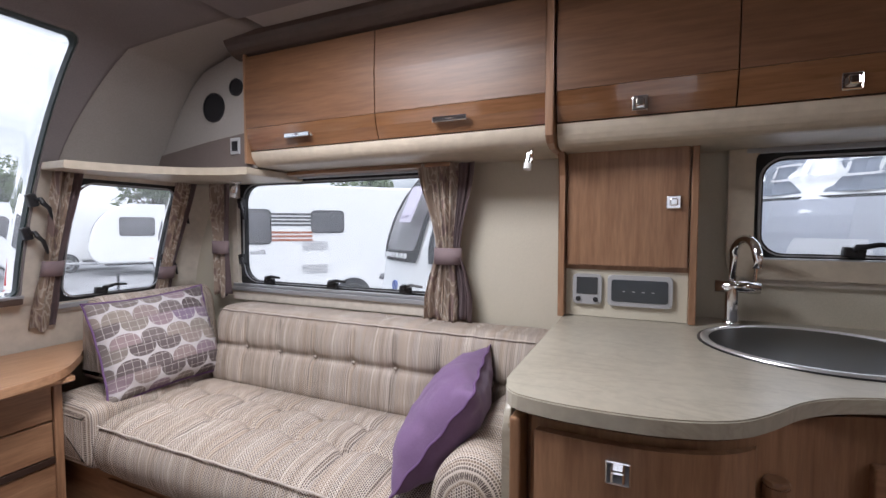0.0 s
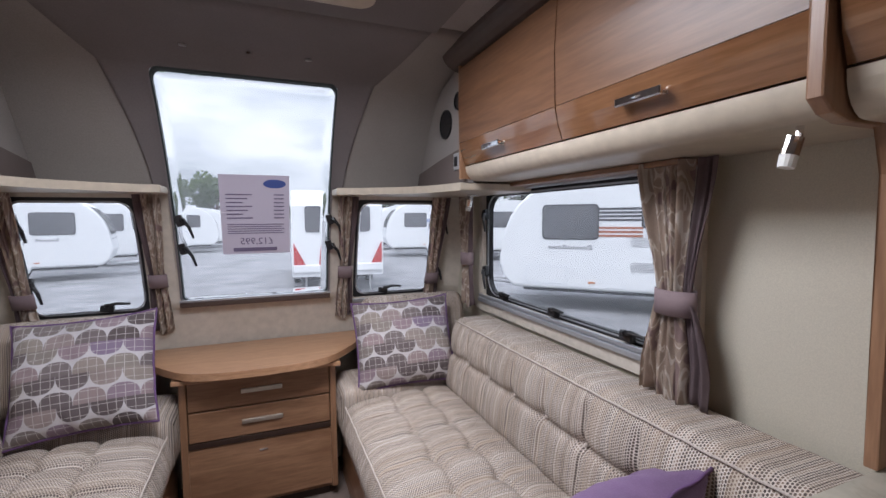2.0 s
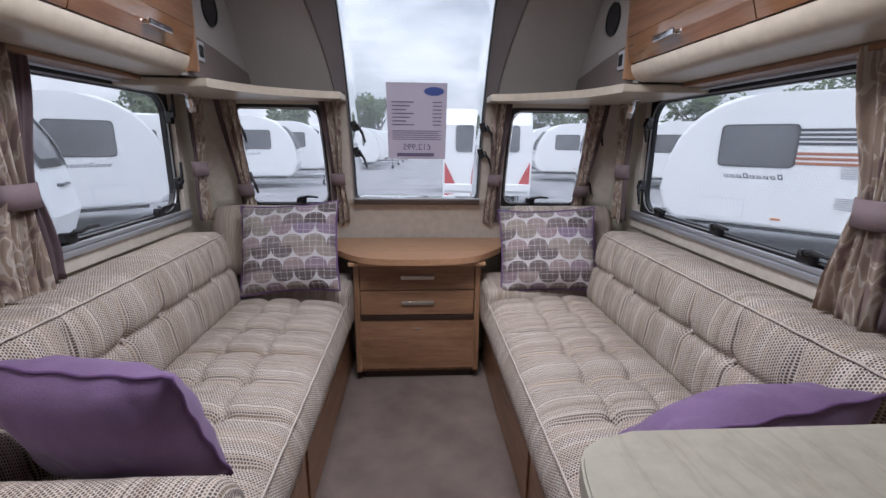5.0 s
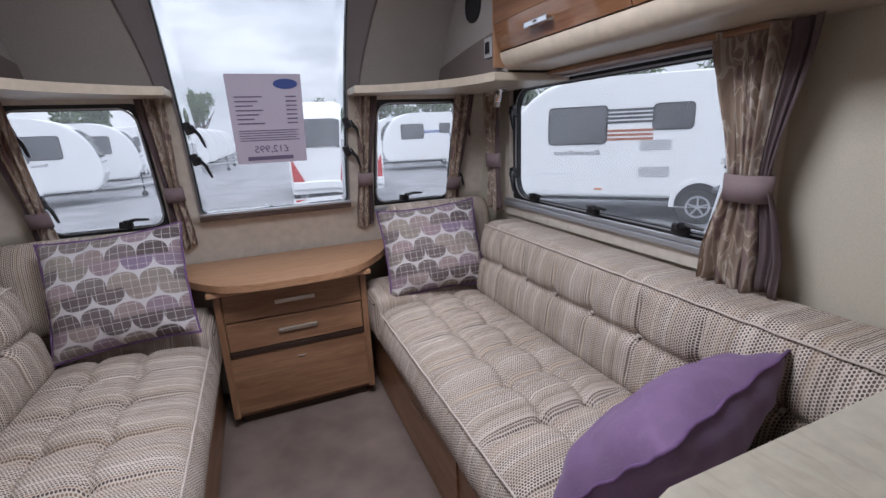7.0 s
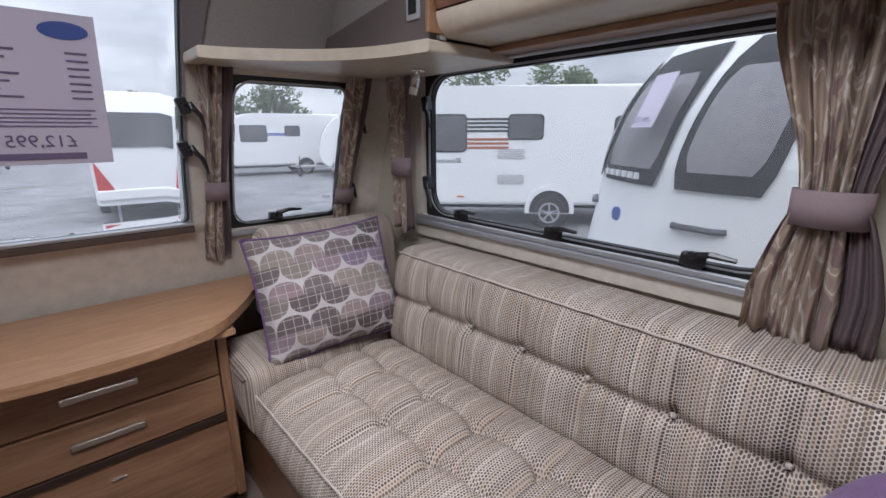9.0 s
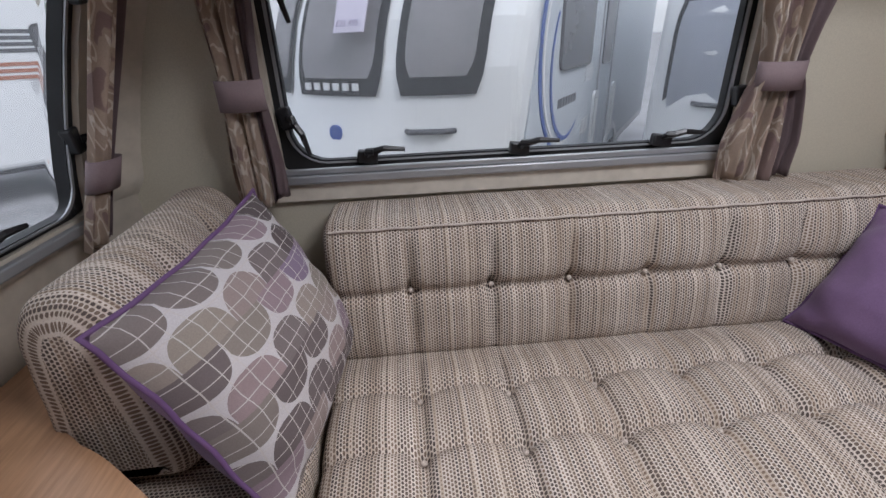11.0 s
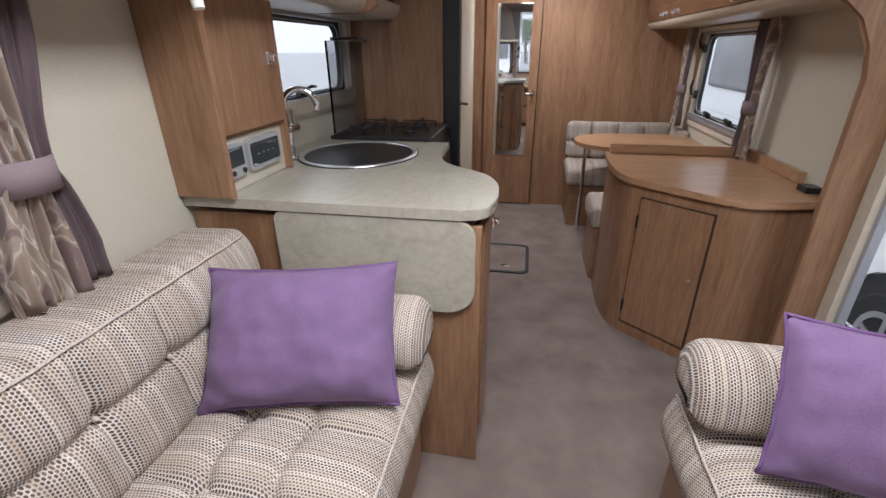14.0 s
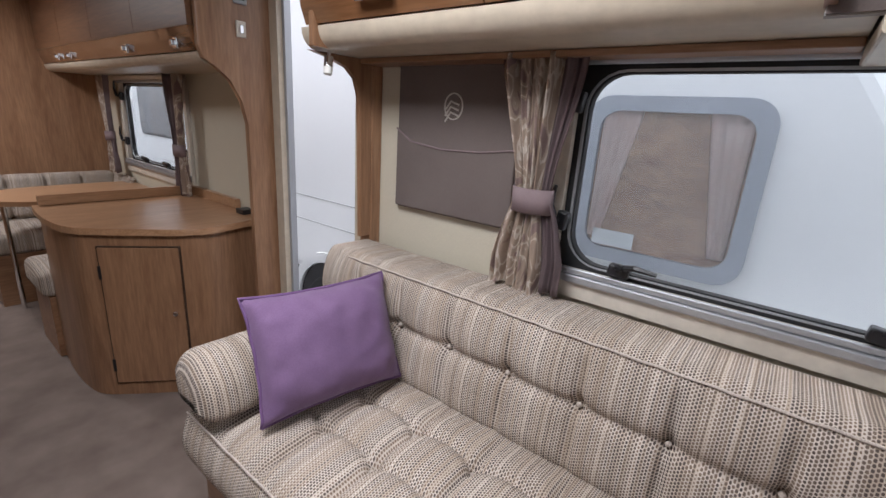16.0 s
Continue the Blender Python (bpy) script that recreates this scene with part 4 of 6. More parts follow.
# ---- chest of drawers under the front window ----
c = thing("chest_of_drawers", (0, -0.08, 0), "walnut front chest with two drawers and a drop panel", "chest")
part("carcass", box(-0.315, 0.315, -0.15, 0.18, 0.05, 0.684, 0.003), WOOD, c)
# set-back plinth, its dark brown standing in for shade in the kick recess
part("plinth", box(-0.29, 0.29, -0.12, 0.02, 0.0, 0.05), WOOD_DARK, c)
for x in (-0.31, 0.31):
    part("side_post", box(x - 0.014, x + 0.014, -0.178, -0.15, 0.06, 0.675, 0.004), WOOD, c)
for z0, z1 in ((0.52, 0.65), (0.383, 0.513)):
    d = part("drawer_front", box(-0.293, 0.293, -0.172, -0.152, z0, z1, 0.004), WOOD_X, c)
    part("handle", join(box(-0.085, 0.085, -0.186, -0.174, (z0 + z1) / 2 - 0.008, (z0 + z1) / 2 + 0.012, 0.004)), BRASS, d, "flat satin metal handle")
part("drop_panel", box(-0.3, 0.3, -0.166, -0.152, 0.07, 0.352, 0.004), WOOD_X, c)
part("catch", box(-0.018, 0.018, -0.172, -0.166, 0.3, 0.306, 0.001), CHROME, c)
part("rail", box(-0.3, 0.3, -0.174, -0.15, 0.356, 0.38, 0.002), WOOD_DARK, c)
part("pull_out_shelf", box(-0.34, 0.34, -0.235, -0.02, 0.662, 0.682, 0.004), TOPWOOD, c)
half = [(0.88, 0.17), (0.87, 0.075), (0.58, 0.06), (0.475, 0.0), (0.44, -0.08), (0.375, -0.165), (0.315, -0.24), (0.25, -0.285), (0.14, -0.313), (0.0, -0.32)]
o = eased([(-x, y) for x, y in half] + half[-2::-1])
tp = part("top", prism(o, "z", 0.69, 0.72, 0.006, 3), TOPWOOD, c, "beech-coloured rounded top")
# price sheet hung inside the front window
p = thing("price_sheet", (0.0, nose(1.2) - 0.02, 1.2), "lilac-white printed price sheet stuck to the front window", "sign")
PAPER = material("lilac_paper", (0.56, 0.52, 0.62), 0.7)
INK = material("printed_ink", (0.16, 0.13, 0.22), 0.7)
BLUE = material("blue_print", (0.06, 0.1, 0.32), 0.6)
sheet_tilt = Matrix.Translation((0.0, nose(1.35) - 0.012, 1.355)) @ Matrix.Rotation(radians(19), 4, "X")
part("paper", moved(box(-0.15, 0.15, -0.001, 0.001, -0.195, 0.195), sheet_tilt), PAPER, p)
lines = [box(-0.125, -0.015 - 0.02 * (k % 3), -0.003, -0.0015, 0.1 - 0.019 * k, 0.105 - 0.019 * k) for k in range(7)] + [box(0.08, 0.125, -0.003, -0.0015, 0.1 - 0.019 * k, 0.105 - 0.019 * k) for k in range(7)] + [box(-0.125, 0.125 - 0.012 * (k % 2), -0.003, -0.0015, -0.045 - 0.011 * k, -0.042 - 0.011 * k) for k in range(5)]
part("print", moved(join(*lines), sheet_tilt), INK, p)
part("badge", moved(prism([(0.085 + 0.05 * math.cos(a * 0.3927), 0.155 + 0.021 * math.sin(a * 0.3927)) for a in range(16)], "y", -0.003, -0.0015), sheet_tilt), BLUE, p)
part("strip", moved(box(-0.105, 0.09, -0.003, -0.0015, -0.18, -0.162), sheet_tilt), INK, p)


def words(text, size, m, mat, parent, depth=0.0006, shear=0.0, name="lettering"):
    cu = bpy.data.curves.new("lettering", "FONT")
    cu.body, cu.size, cu.extrude, cu.align_x, cu.align_y, cu.shear = text, size, depth, "CENTER", "CENTER", shear
    tmp = bpy.data.objects.new("lettering_curve", cu)
    scene.collection.objects.link(tmp)
    me = bpy.data.meshes.new_from_object(tmp.evaluated_get(bpy.context.evaluated_depsgraph_get()))
    bpy.data.objects.remove(tmp)
    bm = bmesh.new()
    bm.from_mesh(me)
    bpy.data.meshes.remove(me)
    return part(name, moved(bm, m), mat, parent)


UPRIGHT = Matrix.Rotation(radians(90), 4, "X")
words("£12,995", 0.046, sheet_tilt @ Matrix.Translation((-0.0, -0.002, -0.13)) @ Matrix.Diagonal((-1, 1, 1, 1)) @ UPRIGHT, INK, p)

# ---- kitchen ----
k = thing("kitchen_unit", (0.7, -2.3, 0), "walnut kitchen base unit with a curved front", "cabinet")
EDGE = eased([(0.44, -2.79), (0.44, -2.68), (0.43, -2.52), (0.395, -2.42), (0.34, -2.35), (0.27, -2.3), (0.205, -2.24), (0.17, -2.15), (0.16, -2.04), (0.166, -1.94), (0.185, -1.88), (0.25, -1.862)])
front = [(0.242, -1.907)] + [(x + 0.048, y) for x, y in EDGE if -2.79 < y < -1.91][::-1] + [(0.488, -2.78)]
part("carcass", prism(front + [(1.08, -2.78), (1.08, -1.907)], "z", 0.0, 0.885), WOOD, k)
part("side_panel", box(0.19, 1.08, -1.905, -1.884, 0.0, 0.887, 0.004), WOOD, k)
face = [(x, y) for x, y in EDGE if -2.29 < y < -1.93]
d = part("curved_door", prism([(x + 0.016, y + 0.004) for x, y in face] + [(x + 0.034, y) for x, y in face[::-1]], "z", 0.12, 0.876, 0.002), WOOD, k)
knob(d, (0.176, -2.07, 0.834), "x", 1)
part("post", join(tube([(0.307, -2.312, 0.02), (0.307, -2.312, 0.80)], 0.02, 12), disc((0.307, -2.312, 0.80), 0.02, "z", 0.012, 12, 0.005)), WOOD, k, "rounded walnut corner post")
for z0, z1 in ((0.1, 0.42), (0.44, 0.80)):
    d = part("drawer_front", moved(box(-0.012, 0.012, -0.14, 0.14, z0, z1, 0.003), Matrix.Translation((0.464, -2.63, 0)) @ Matrix.Rotation(radians(2), 4, "Z")), WOOD_H, k)
    knob(d, (0.446, -2.63, z1 - 0.05), "x", 1)
w = thing("worktop", (0.7, -2.3, 0.89), "pale stone-effect laminate worktop with a wavy front edge", "worktop")
SINK = (0.762, -2.495)
# fine stone veins
n_, l_, b_ = tree(WORKTOP)
vein = ramp_of(WORKTOP, noise_tex(WORKTOP, coords(WORKTOP, (3.0, 0.9, 3.0), (0, 0, 35)), 2.2, 6, 0.6, 1.5), [(0.47, (1, 1, 1)), (0.5, (0.8, 0.78, 0.75)), (0.53, (1, 1, 1))])
old = b_.inputs["Base Color"].links[0].from_socket
l_.new(mix(WORKTOP, 0.55, old, mix(WORKTOP, 1.0, old, vein, "MULTIPLY")), b_.inputs["Base Color"])
edge = [(1.083, -2.79)] + EDGE + [(1.083, -1.862)]
top = bmesh.new()
rim = [(SINK[0] + 0.226 * math.cos(a * math.pi / 20), SINK[1] + 0.236 * math.sin(a * math.pi / 20)) for a in range(40)]
outer_v = [[top.verts.new((x, y, z)) for x, y in edge] for z in (0.918, 0.888)]
inner_v = [[top.verts.new((x, y, z)) for x, y in rim] for z in (0.918, 0.888)]
for ring_v in (outer_v, inner_v):
    cnt = len(ring_v[0])
    for q in range(cnt):
        top.faces.new((ring_v[0][q], ring_v[0][(q + 1) % cnt], ring_v[1][(q + 1) % cnt], ring_v[1][q]))
for lv in (0, 1):
    es = [top.edges.get((v[lv][q], v[lv][(q + 1) % len(v[lv])])) for v in (outer_v, inner_v) for q in range(len(v[lv]))]
    bmesh.ops.triangle_fill(top, use_beauty=True, edges=es)
part("top", top, WORKTOP, w)
part("edge_strip", prism([(x - 0.0035, y) for x, y in EDGE if y > -2.789 and y < -1.866] + [(x - 0.0004, y) for x, y in EDGE if y > -2.789 and y < -1.866][::-1], "z", 0.8905, 0.9155), WORKTOP, w, "laminate edge strip")
fl = thing("worktop_flap", (0.56, -1.93, 0.58), "pale stone-effect folding worktop flap hanging down", "flap")
part("board", prism(rounded(0.205, 0.80, 0.595, 0.884, (0.075, 0.045, 0.02, 0.05)), "y", -1.881, -1.866, 0.004), WORKTOP, fl)
for x in (0.4, 0.75):
    part("hinge", box(x - 0.03, x + 0.03, -1.8835, -1.8805, 0.86, 0.888), BRASS, fl)
s = thing("sink", (*SINK, 0.78), "round stainless steel sink bowl with a rim", "sink")


def turned(profile, centre, sx=1.0, sy=1.0, seg=48):
    bm, rows = bmesh.new(), []
    for r, z in profile:
        rows.append([bm.verts.new((centre[0] + sx * r * math.cos(2 * math.pi * q / seg), centre[1] + sy * r * math.sin(2 * math.pi * q / seg), z)) for q in range(seg)])
    for a, b in zip(rows, rows[1:]):
        for q in range(seg):
            bm.faces.new((a[q], a[(q + 1) % seg], b[(q + 1) % seg], b[q]))
    bm.faces.new(rows[-1])
    return bm


part("bowl", turned([(0.246, 0.9185), (0.245, 0.924), (0.236, 0.927), (0.226, 0.922), (0.222, 0.905), (0.217, 0.893), (0.208, 0.888), (0.196, 0.886), (0.19, 0.88), (0.182, 0.83), (0.165, 0.805), (0.13, 0.795), (0.02, 0.79)], SINK, 0.97, 1.02), STEEL, s, "", True)
part("seal", turned([(0.252, 0.9182), (0.252, 0.921), (0.246, 0.921)], SINK, 0.97, 1.02), BLACK, s, "", True)
part("drain", disc((SINK[0] + 0.06, SINK[1] + 0.02, 0.793), 0.034, "z", 0.004), CHROME, s)
part("overflow", box(SINK[0] + 0.12, SINK[0] + 0.19, SINK[1] - 0.1, SINK[1] - 0.02, 0.895, 0.9, 0.004), STEEL, s)
t = thing("tap", (1.03, -2.33, 0.918), "chrome swan-neck mixer tap with a side lever", "tap")
part("body", join(disc((1.03, -2.33, 0.9185), 0.024, "z", 0.012, 20, 0.003), tube([(1.03, -2.33, 0.92), (1.03, -2.33, 1.04)], 0.019, 16)), CHROME, t)
part("spout", tube([(1.03, -2.33, 1.03), (1.03, -2.33, 1.125)] + [(1.03 - 0.055 * (1 - math.cos(radians(a))), -2.33 - 0.02 * (1 - math.cos(radians(a))), 1.125 + 0.055 * math.sin(radians(a))) for a in range(20, 181, 20)] + [(0.92, -2.37, 1.10)], 0.0125, 14), CHROME, t, "", True)
part("valve", tube([(1.03, -2.285, 1.035), (1.03, -2.40, 1.035)], 0.019, 16), CHROME, t, "", True)
part("lever", tube([(1.03, -2.385, 1.04), (1.035, -2.39, 1.10)], [0.006, 0.005], 8), CHROME, t)
# cupboard on the worktop
t.location += Vector((-0.03, -0.035, 0))
cup = thing("wall_cupboard", (0.98, -2.06, 0.92), "walnut cupboard with a square chrome knob above the worktop", "cupboard")
part("side_board", prism([(0.868, 0.92), (1.05, 0.92), (1.05, 1.54), (0.80, 1.54), (0.805, 1.50), (0.845, 1.45), (0.868, 1.38)], "y", -1.885, -1.865, 0.003), WOOD, cup)
part("side_board", prism([(0.89, 0.92), (1.05, 0.92), (1.05, 1.53), (0.89, 1.53)], "y", -2.267, -2.247, 0.003), WOOD, cup)
part("body", box(0.906, 1.05, -2.246, -1.886, 1.075, 1.53), WOOD, cup)
d = part("door", box(0.887, 0.905, -2.241, -1.89, 1.09, 1.483, 0.003), WOOD, cup)
knob(d, (0.884, -2.2, 1.288), "x", 1)
part("back_panel", box(0.913, 0.928, -2.246, -1.886, 0.92, 1.074), CREAM, cup, "cream panel under the cupboard")
for y0, y1, nm, lab in ((-2.0, -1.91, "heater_control", "silver heater control panel with a dark display"), (-2.205, -2.018, "control_panel", "silver control panel with a black screen and small marks")):
    q = thing(nm, (0.91, (y0 + y1) / 2, 0.97), lab, "control panel")
    part("bezel", prism(rounded(y0, y1, 0.962, 1.06, 0.012), "x", 0.912, 0.898, 0.003), SILVER, q)
    if y1 > -2:
        part("screen", box(0.8955, 0.899, y0 + 0.012, y1 - 0.012, 0.995, 1.05), DARK_GLASS, q)
        for yy in (y0 + 0.018, y1 - 0.018):
            part("dial", disc((0.898, yy, 0.978), 0.008, "x", -0.005, 14), BLACK, q)
    else:
        part("screen", prism(rounded(y0 + 0.012, y1 - 0.012, 0.976, 1.046, 0.008), "x", 0.8985, 0.8955), DARK_GLASS, q)
        for j in range(4):
            part("mark", box(0.8945, 0.8953, y0 + 0.05 + 0.028 * j, y0 + 0.058 + 0.028 * j, 1.008, 1.0105), GREY_PLASTIC, q)
# cream moulded surround of the kitchen window
structure("trim_kitchen_window", ring(rounded(-3.3, -2.38, 1.075, 1.53, 0.06), rounded(-3.235, -2.45, 1.135, 1.465, 0.03), "x", 1.05, 1.066), CREAM_TRIM, "cream moulded surround of the kitchen window", "trim")
for y0, y1, h in ((-2.35, -1.9, -2.125), (-2.8, -2.35, -2.572)):
    wall_locker(1, y0, y1, h, "kitchen_locker", grip="knob", label="walnut kitchen locker with glossy door and chrome knob")
structure("trim_kitchen_valance", prism([((0.775 + 0.05 * (1 - math.cos(radians(a)))), 1.538 - 0.065 * math.sin(radians(a))) for a in range(0, 91, 15)] + [(1.084, 1.473), (1.084, 1.538)], "y", -3.3, -1.9), CREAM_TRIM, "cream curved valance under the kitchen lockers", "trim")
for y in (-1.884, -2.812):
    structure("trim_locker_divider", prism([(0.735, 1.50), (0.735, 1.9), (0.69, 1.97), (1.08, 1.97), (1.08, 1.47), (0.80, 1.47), (0.76, 1.48)], "y", y - 0.012, y + 0.012, 0.004), WOOD, "walnut divider between the lockers", "trim")
g = thing("glazed_locker", (0.9, -3.05, 1.52), "locker with dark glass door and chrome rail", "locker")
part("body", box(0.80, 1.084, -3.27, -2.805, 1.54, 1.93, 0.003), WOOD, g)
part("glass_door", box(0.785, 0.799, -3.25, -2.82, 1.56, 1.91, 0.003), DARK_GLASS, g)
part("rail", tube([(0.765, -3.0, 1.6), (0.765, -3.0, 1.88)], 0.007, 10), CHROME, g)
for z in (1.62, 1.86):
    part("bracket", box(0.76, 0.786, -3.02, -2.98, z - 0.012, z + 0.012, 0.003), CHROME, g)
h = thing("hob", (0.83, -3.15, 0.92), "black gas hob with pan supports and raised glass lid", "hob")
part("body", box(0.58, 1.08, -3.39, -2.905, 0.5, 0.935, 0.006), BLACK, h)
for cx, cy in ((0.72, -3.04), (0.94, -3.04), (0.72, -3.26), (0.94, -3.26)):
    bnr = part("burner", disc((cx, cy, 0.935), 0.035, "z", 0.014, 18, 0.003), BLACK, h)
    part("support", join(*[tube([(cx - 0.09 * math.cos(a), cy - 0.09 * math.sin(a), 0.962), (cx + 0.09 * math.cos(a), cy + 0.09 * math.sin(a), 0.962)], 0.004, 6) for a in (0.0, math.pi / 2)], *[tube([(cx + dx, cy + dy, 0.934), (cx + dx, cy + dy, 0.962)], 0.004, 6) for dx, dy in ((0.09, 0), (-0.09, 0), (0, 0.09), (0, -0.09))]), BLACK, bnr)
part("lid", box(1.055, 1.066, -3.37, -2.92, 0.94, 1.35, 0.003), SMOKED, h, "raised smoked glass lid").visible_shadow = False
part("lid_edge", tube([(1.03, -3.37, 1.355), (1.0, -3.15, 1.362), (1.03, -2.92, 1.355)], 0.008, 8), BLACK, h)
part("oven_door", box(0.565, 0.579, -3.36, -2.93, 0.5, 0.85, 0.004), BLACK, h)
h.location += Vector((-0.06, 0.113, 0))
oc = thing("oven_housing", (0.83, -3.15, 0), "walnut housing under the hob", "cabinet")
part("carcass", box(0.54, 1.08, -3.275, -2.785, 0.0, 0.498, 0.003), WOOD, oc)
tall = thing("tall_cupboard", (0.9, -3.6, 0), "tall walnut cupboard beside the hob", "cupboard")
part("body", box(0.56, 1.084, -3.95, -3.29, 0.0, 1.984, 0.003), WOOD, tall)
part("side_board", box(0.51, 1.084, -3.295, -3.278, 0.92, 1.983, 0.003), WOOD, tall)
fr = thing("fridge", (0.62, -3.75, 0), "black-edged fridge door with a chrome catch", "fridge")
part("door", box(0.465, 0.555, -3.9, -3.31, 0.12, 1.80, 0.008), BLACK, fr)
part("door_face", box(0.459, 0.464, -3.89, -3.35, 0.14, 1.78, 0.002), CREAM_TRIM, fr, "cream door face")
part("catch", tube([(0.47, -3.33, 1.06), (0.445, -3.33, 1.055), (0.425, -3.35, 1.05)], 0.009, 8), CHROME, fr)
ward = thing("wardrobe", (0.9, -4.55, 0), "walnut wardrobe at the rear", "wardrobe")
part("body", box(0.56, 1.084, -4.855, -3.96, 0.0, 1.983, 0.003), WOOD, ward)
fh = thing("floor_hatch", (0.28, -3.61, 0), "carpeted floor hatch with a black edge and a metal ring pull", "hatch")
part("edge", ring(rounded(0.14, 0.43, -3.85, -3.385, 0.05), rounded(0.16, 0.41, -3.828, -3.407, 0.04), "z", 0.0005, 0.007), SEAL, fh)
part("carpet", prism(rounded(0.161, 0.409, -3.827, -3.408, 0.039), "z", 0.0005, 0.004), CARPET, fh)
part("ring_pull", join(box(0.25, 0.30, -3.50, -3.475, 0.004, 0.008, 0.002), tube([(0.262, -3.485, 0.009), (0.275, -3.495, 0.012), (0.288, -3.485, 0.009)], 0.003, 6)), CHROME, fh)

fh.location += Vector((-0.1, -0.01, 0))
fh.scale = (1.15, 1, 1)

# the kitchen stands a little behind the sofa's end
for ob in scene.objects:
    if ob.parent is None and ob.name.split(".")[0] in ("kitchen_unit", "worktop", "worktop_flap", "sink", "tap", "wall_cupboard", "heater_control", "control_panel", "glazed_locker", "hob", "oven_housing", "tall_cupboard"):
        ob.location += Vector((0, -0.04, 0.02 if ob.name != "kitchen_unit" else 0))
        if ob.name in ("wall_cupboard", "heater_control", "control_panel"):
            ob.location += Vector((0.034, 0.018, 0))
        elif ob.name == "tap":
            ob.location += Vector((-0.012, 0.016, 0))

# ---- rear: door with mirror, dining corner ----
rd = thing("washroom_door", (0.5, REAR + 0.02, 0), "walnut washroom door with a long narrow mirror", "door")
part("leaf", box(0.035, 0.475, REAR + 0.002, REAR + 0.03, 0.01, 1.86, 0.003), WOOD, rd)
part("mirror", box(0.107, 0.385, REAR + 0.03, REAR + 0.034, 0.46, 1.66, 0.001), material("mirror_silver", (0.86, 0.87, 0.87), 0.02, 1.0), rd, "long mirror")
part("edge_strip", box(0.028, 0.034, REAR + 0.001, REAR + 0.034, 0.0, 1.86), WOOD_DARK, rd)
part("handle", join(disc((0.07, REAR + 0.03, 0.985), 0.022, "y", 0.008, 18), tube([(0.07, REAR + 0.03, 0.985), (0.07, REAR + 0.07, 0.985), (0.135, REAR + 0.072, 0.98)], 0.008, 8)), CHROME, rd, "chrome lever handle")
pir = thing("alarm_sensor", (-0.368, REAR, 1.72), "small white sensor on the rear wall", "sensor")
part("case", box(-0.39, -0.345, REAR + 0.001, REAR + 0.016, 1.70, 1.745, 0.004), FRAME_WHITE, pir)


def bench(y0, y1, back_y, x0, x1, label, back=True):
    t = thing("dinette_bench", ((x0 + x1) / 2, (y0 + y1) / 2, 0), label, "bench", "dinette benches")
    part("base", box(x0 + 0.02, x1 - 0.03, y0 + 0.01, y1 - 0.02, 0.0, 0.33, 0.003), WOOD_X, t)
    o = soft_outline([(y0, 0.332), (y0, 0.47), ((y0 + y1) / 2, 0.482), (y1, 0.465), (y1, 0.332)], 0.04)
    cushion("seat_cushion", o, x0, x1, 4, [], [], t, FABRIC_X, "x", 0.04)
    if back:
        o = soft_outline([(back_y, 0.485), (back_y, 0.77), (back_y + 0.09, 0.765), (back_y + 0.12, 0.485)], 0.035)
        b = cushion("back_cushion", o, x0, x1, 4, [(0.45, 0.98)], [0.72], t, FABRIC_X, "x", 0.04)
    return t


bench(-4.80, -4.33, -4.83, -1.06, -0.24, "woven-cloth dinette bench against the rear wall")
bench(-3.76, -3.40, -3.4, -1.06, -0.32, "woven-cloth dinette bench behind the cabinet", False)
sb = thing("side_cushion", (-1.02, -4.5, 0.49), "woven-cloth back cushion along the side wall", "cushion")
o = soft_outline([(-1.078, 0.48), (-1.078, 0.765), (-1.03, 0.77), (-0.985, 0.485)], 0.03)
cushion("pad", o, -4.68, -4.34, 2, [], [], sb, FABRIC_Y)
tb = thing("dining_table", (-0.5, -4.15, 0), "beech-topped dining table with a chrome leg", "table")
part("tabletop", prism(eased([(-0.88, -4.52), (-0.5, -4.52), (-0.28, -4.50), (-0.12, -4.42), (-0.05, -4.30), (-0.05, -4.14), (-0.12, -4.02), (-0.28, -3.93), (-0.5, -3.9), (-0.88, -3.9)]), "z", 0.705, 0.732, 0.005, 2), TOPWOOD, tb)
part("leg", tube([(-0.15, -4.33, 0.0), (-0.15, -4.33, 0.705)], 0.013, 12), CHROME, tb)
part("wall_bracket", box(-0.883, -0.85, -4.45, -3.97, 0.68, 0.704, 0.002), WOOD_DARK, tb)

tb.location += Vector((-0.2, 0.07, 0))
cb = thing("entrance_cabinet", (-0.65, -3.1, 0), "curved walnut cabinet beside the entrance with one door", "cabinet")
foot = [(-0.958, -3.5)] + eased([(-0.25, -3.5), (-0.235, -3.3), (-0.238, -3.12), (-0.255, -3.0), (-0.30, -2.935), (-0.57, -2.70), (-0.64, -2.67), (-0.72, -2.675), (-0.93, -2.72)]) + [(-0.958, -2.74)]
part("carcass", prism(foot, "z", 0.0, 0.765, 0.003), WOOD, cb)
part("plinth_trim", prism([(x * 1.004, y - 0.002 if y > -3 else y) for x, y in foot], "z", 0.002, 0.05), WOOD, cb)
diag = Matrix.Translation((-0.44, -2.818, 0)) @ Matrix.Rotation(math.atan2(-0.235, 0.27), 4, "Z")
dd = part("door", moved(box(-0.155, 0.155, -0.001, 0.012, 0.07, 0.71, 0.003), diag @ Matrix.Translation((0, 0.005, 0))), WOOD, cb)
part("gap", moved(ring(rounded(-0.16, 0.16, 0.065, 0.715, 0.002), rounded(-0.1545, 0.1545, 0.0705, 0.7095, 0.002), "y", 0.0, 0.0115), diag), WOOD_DARK, cb)
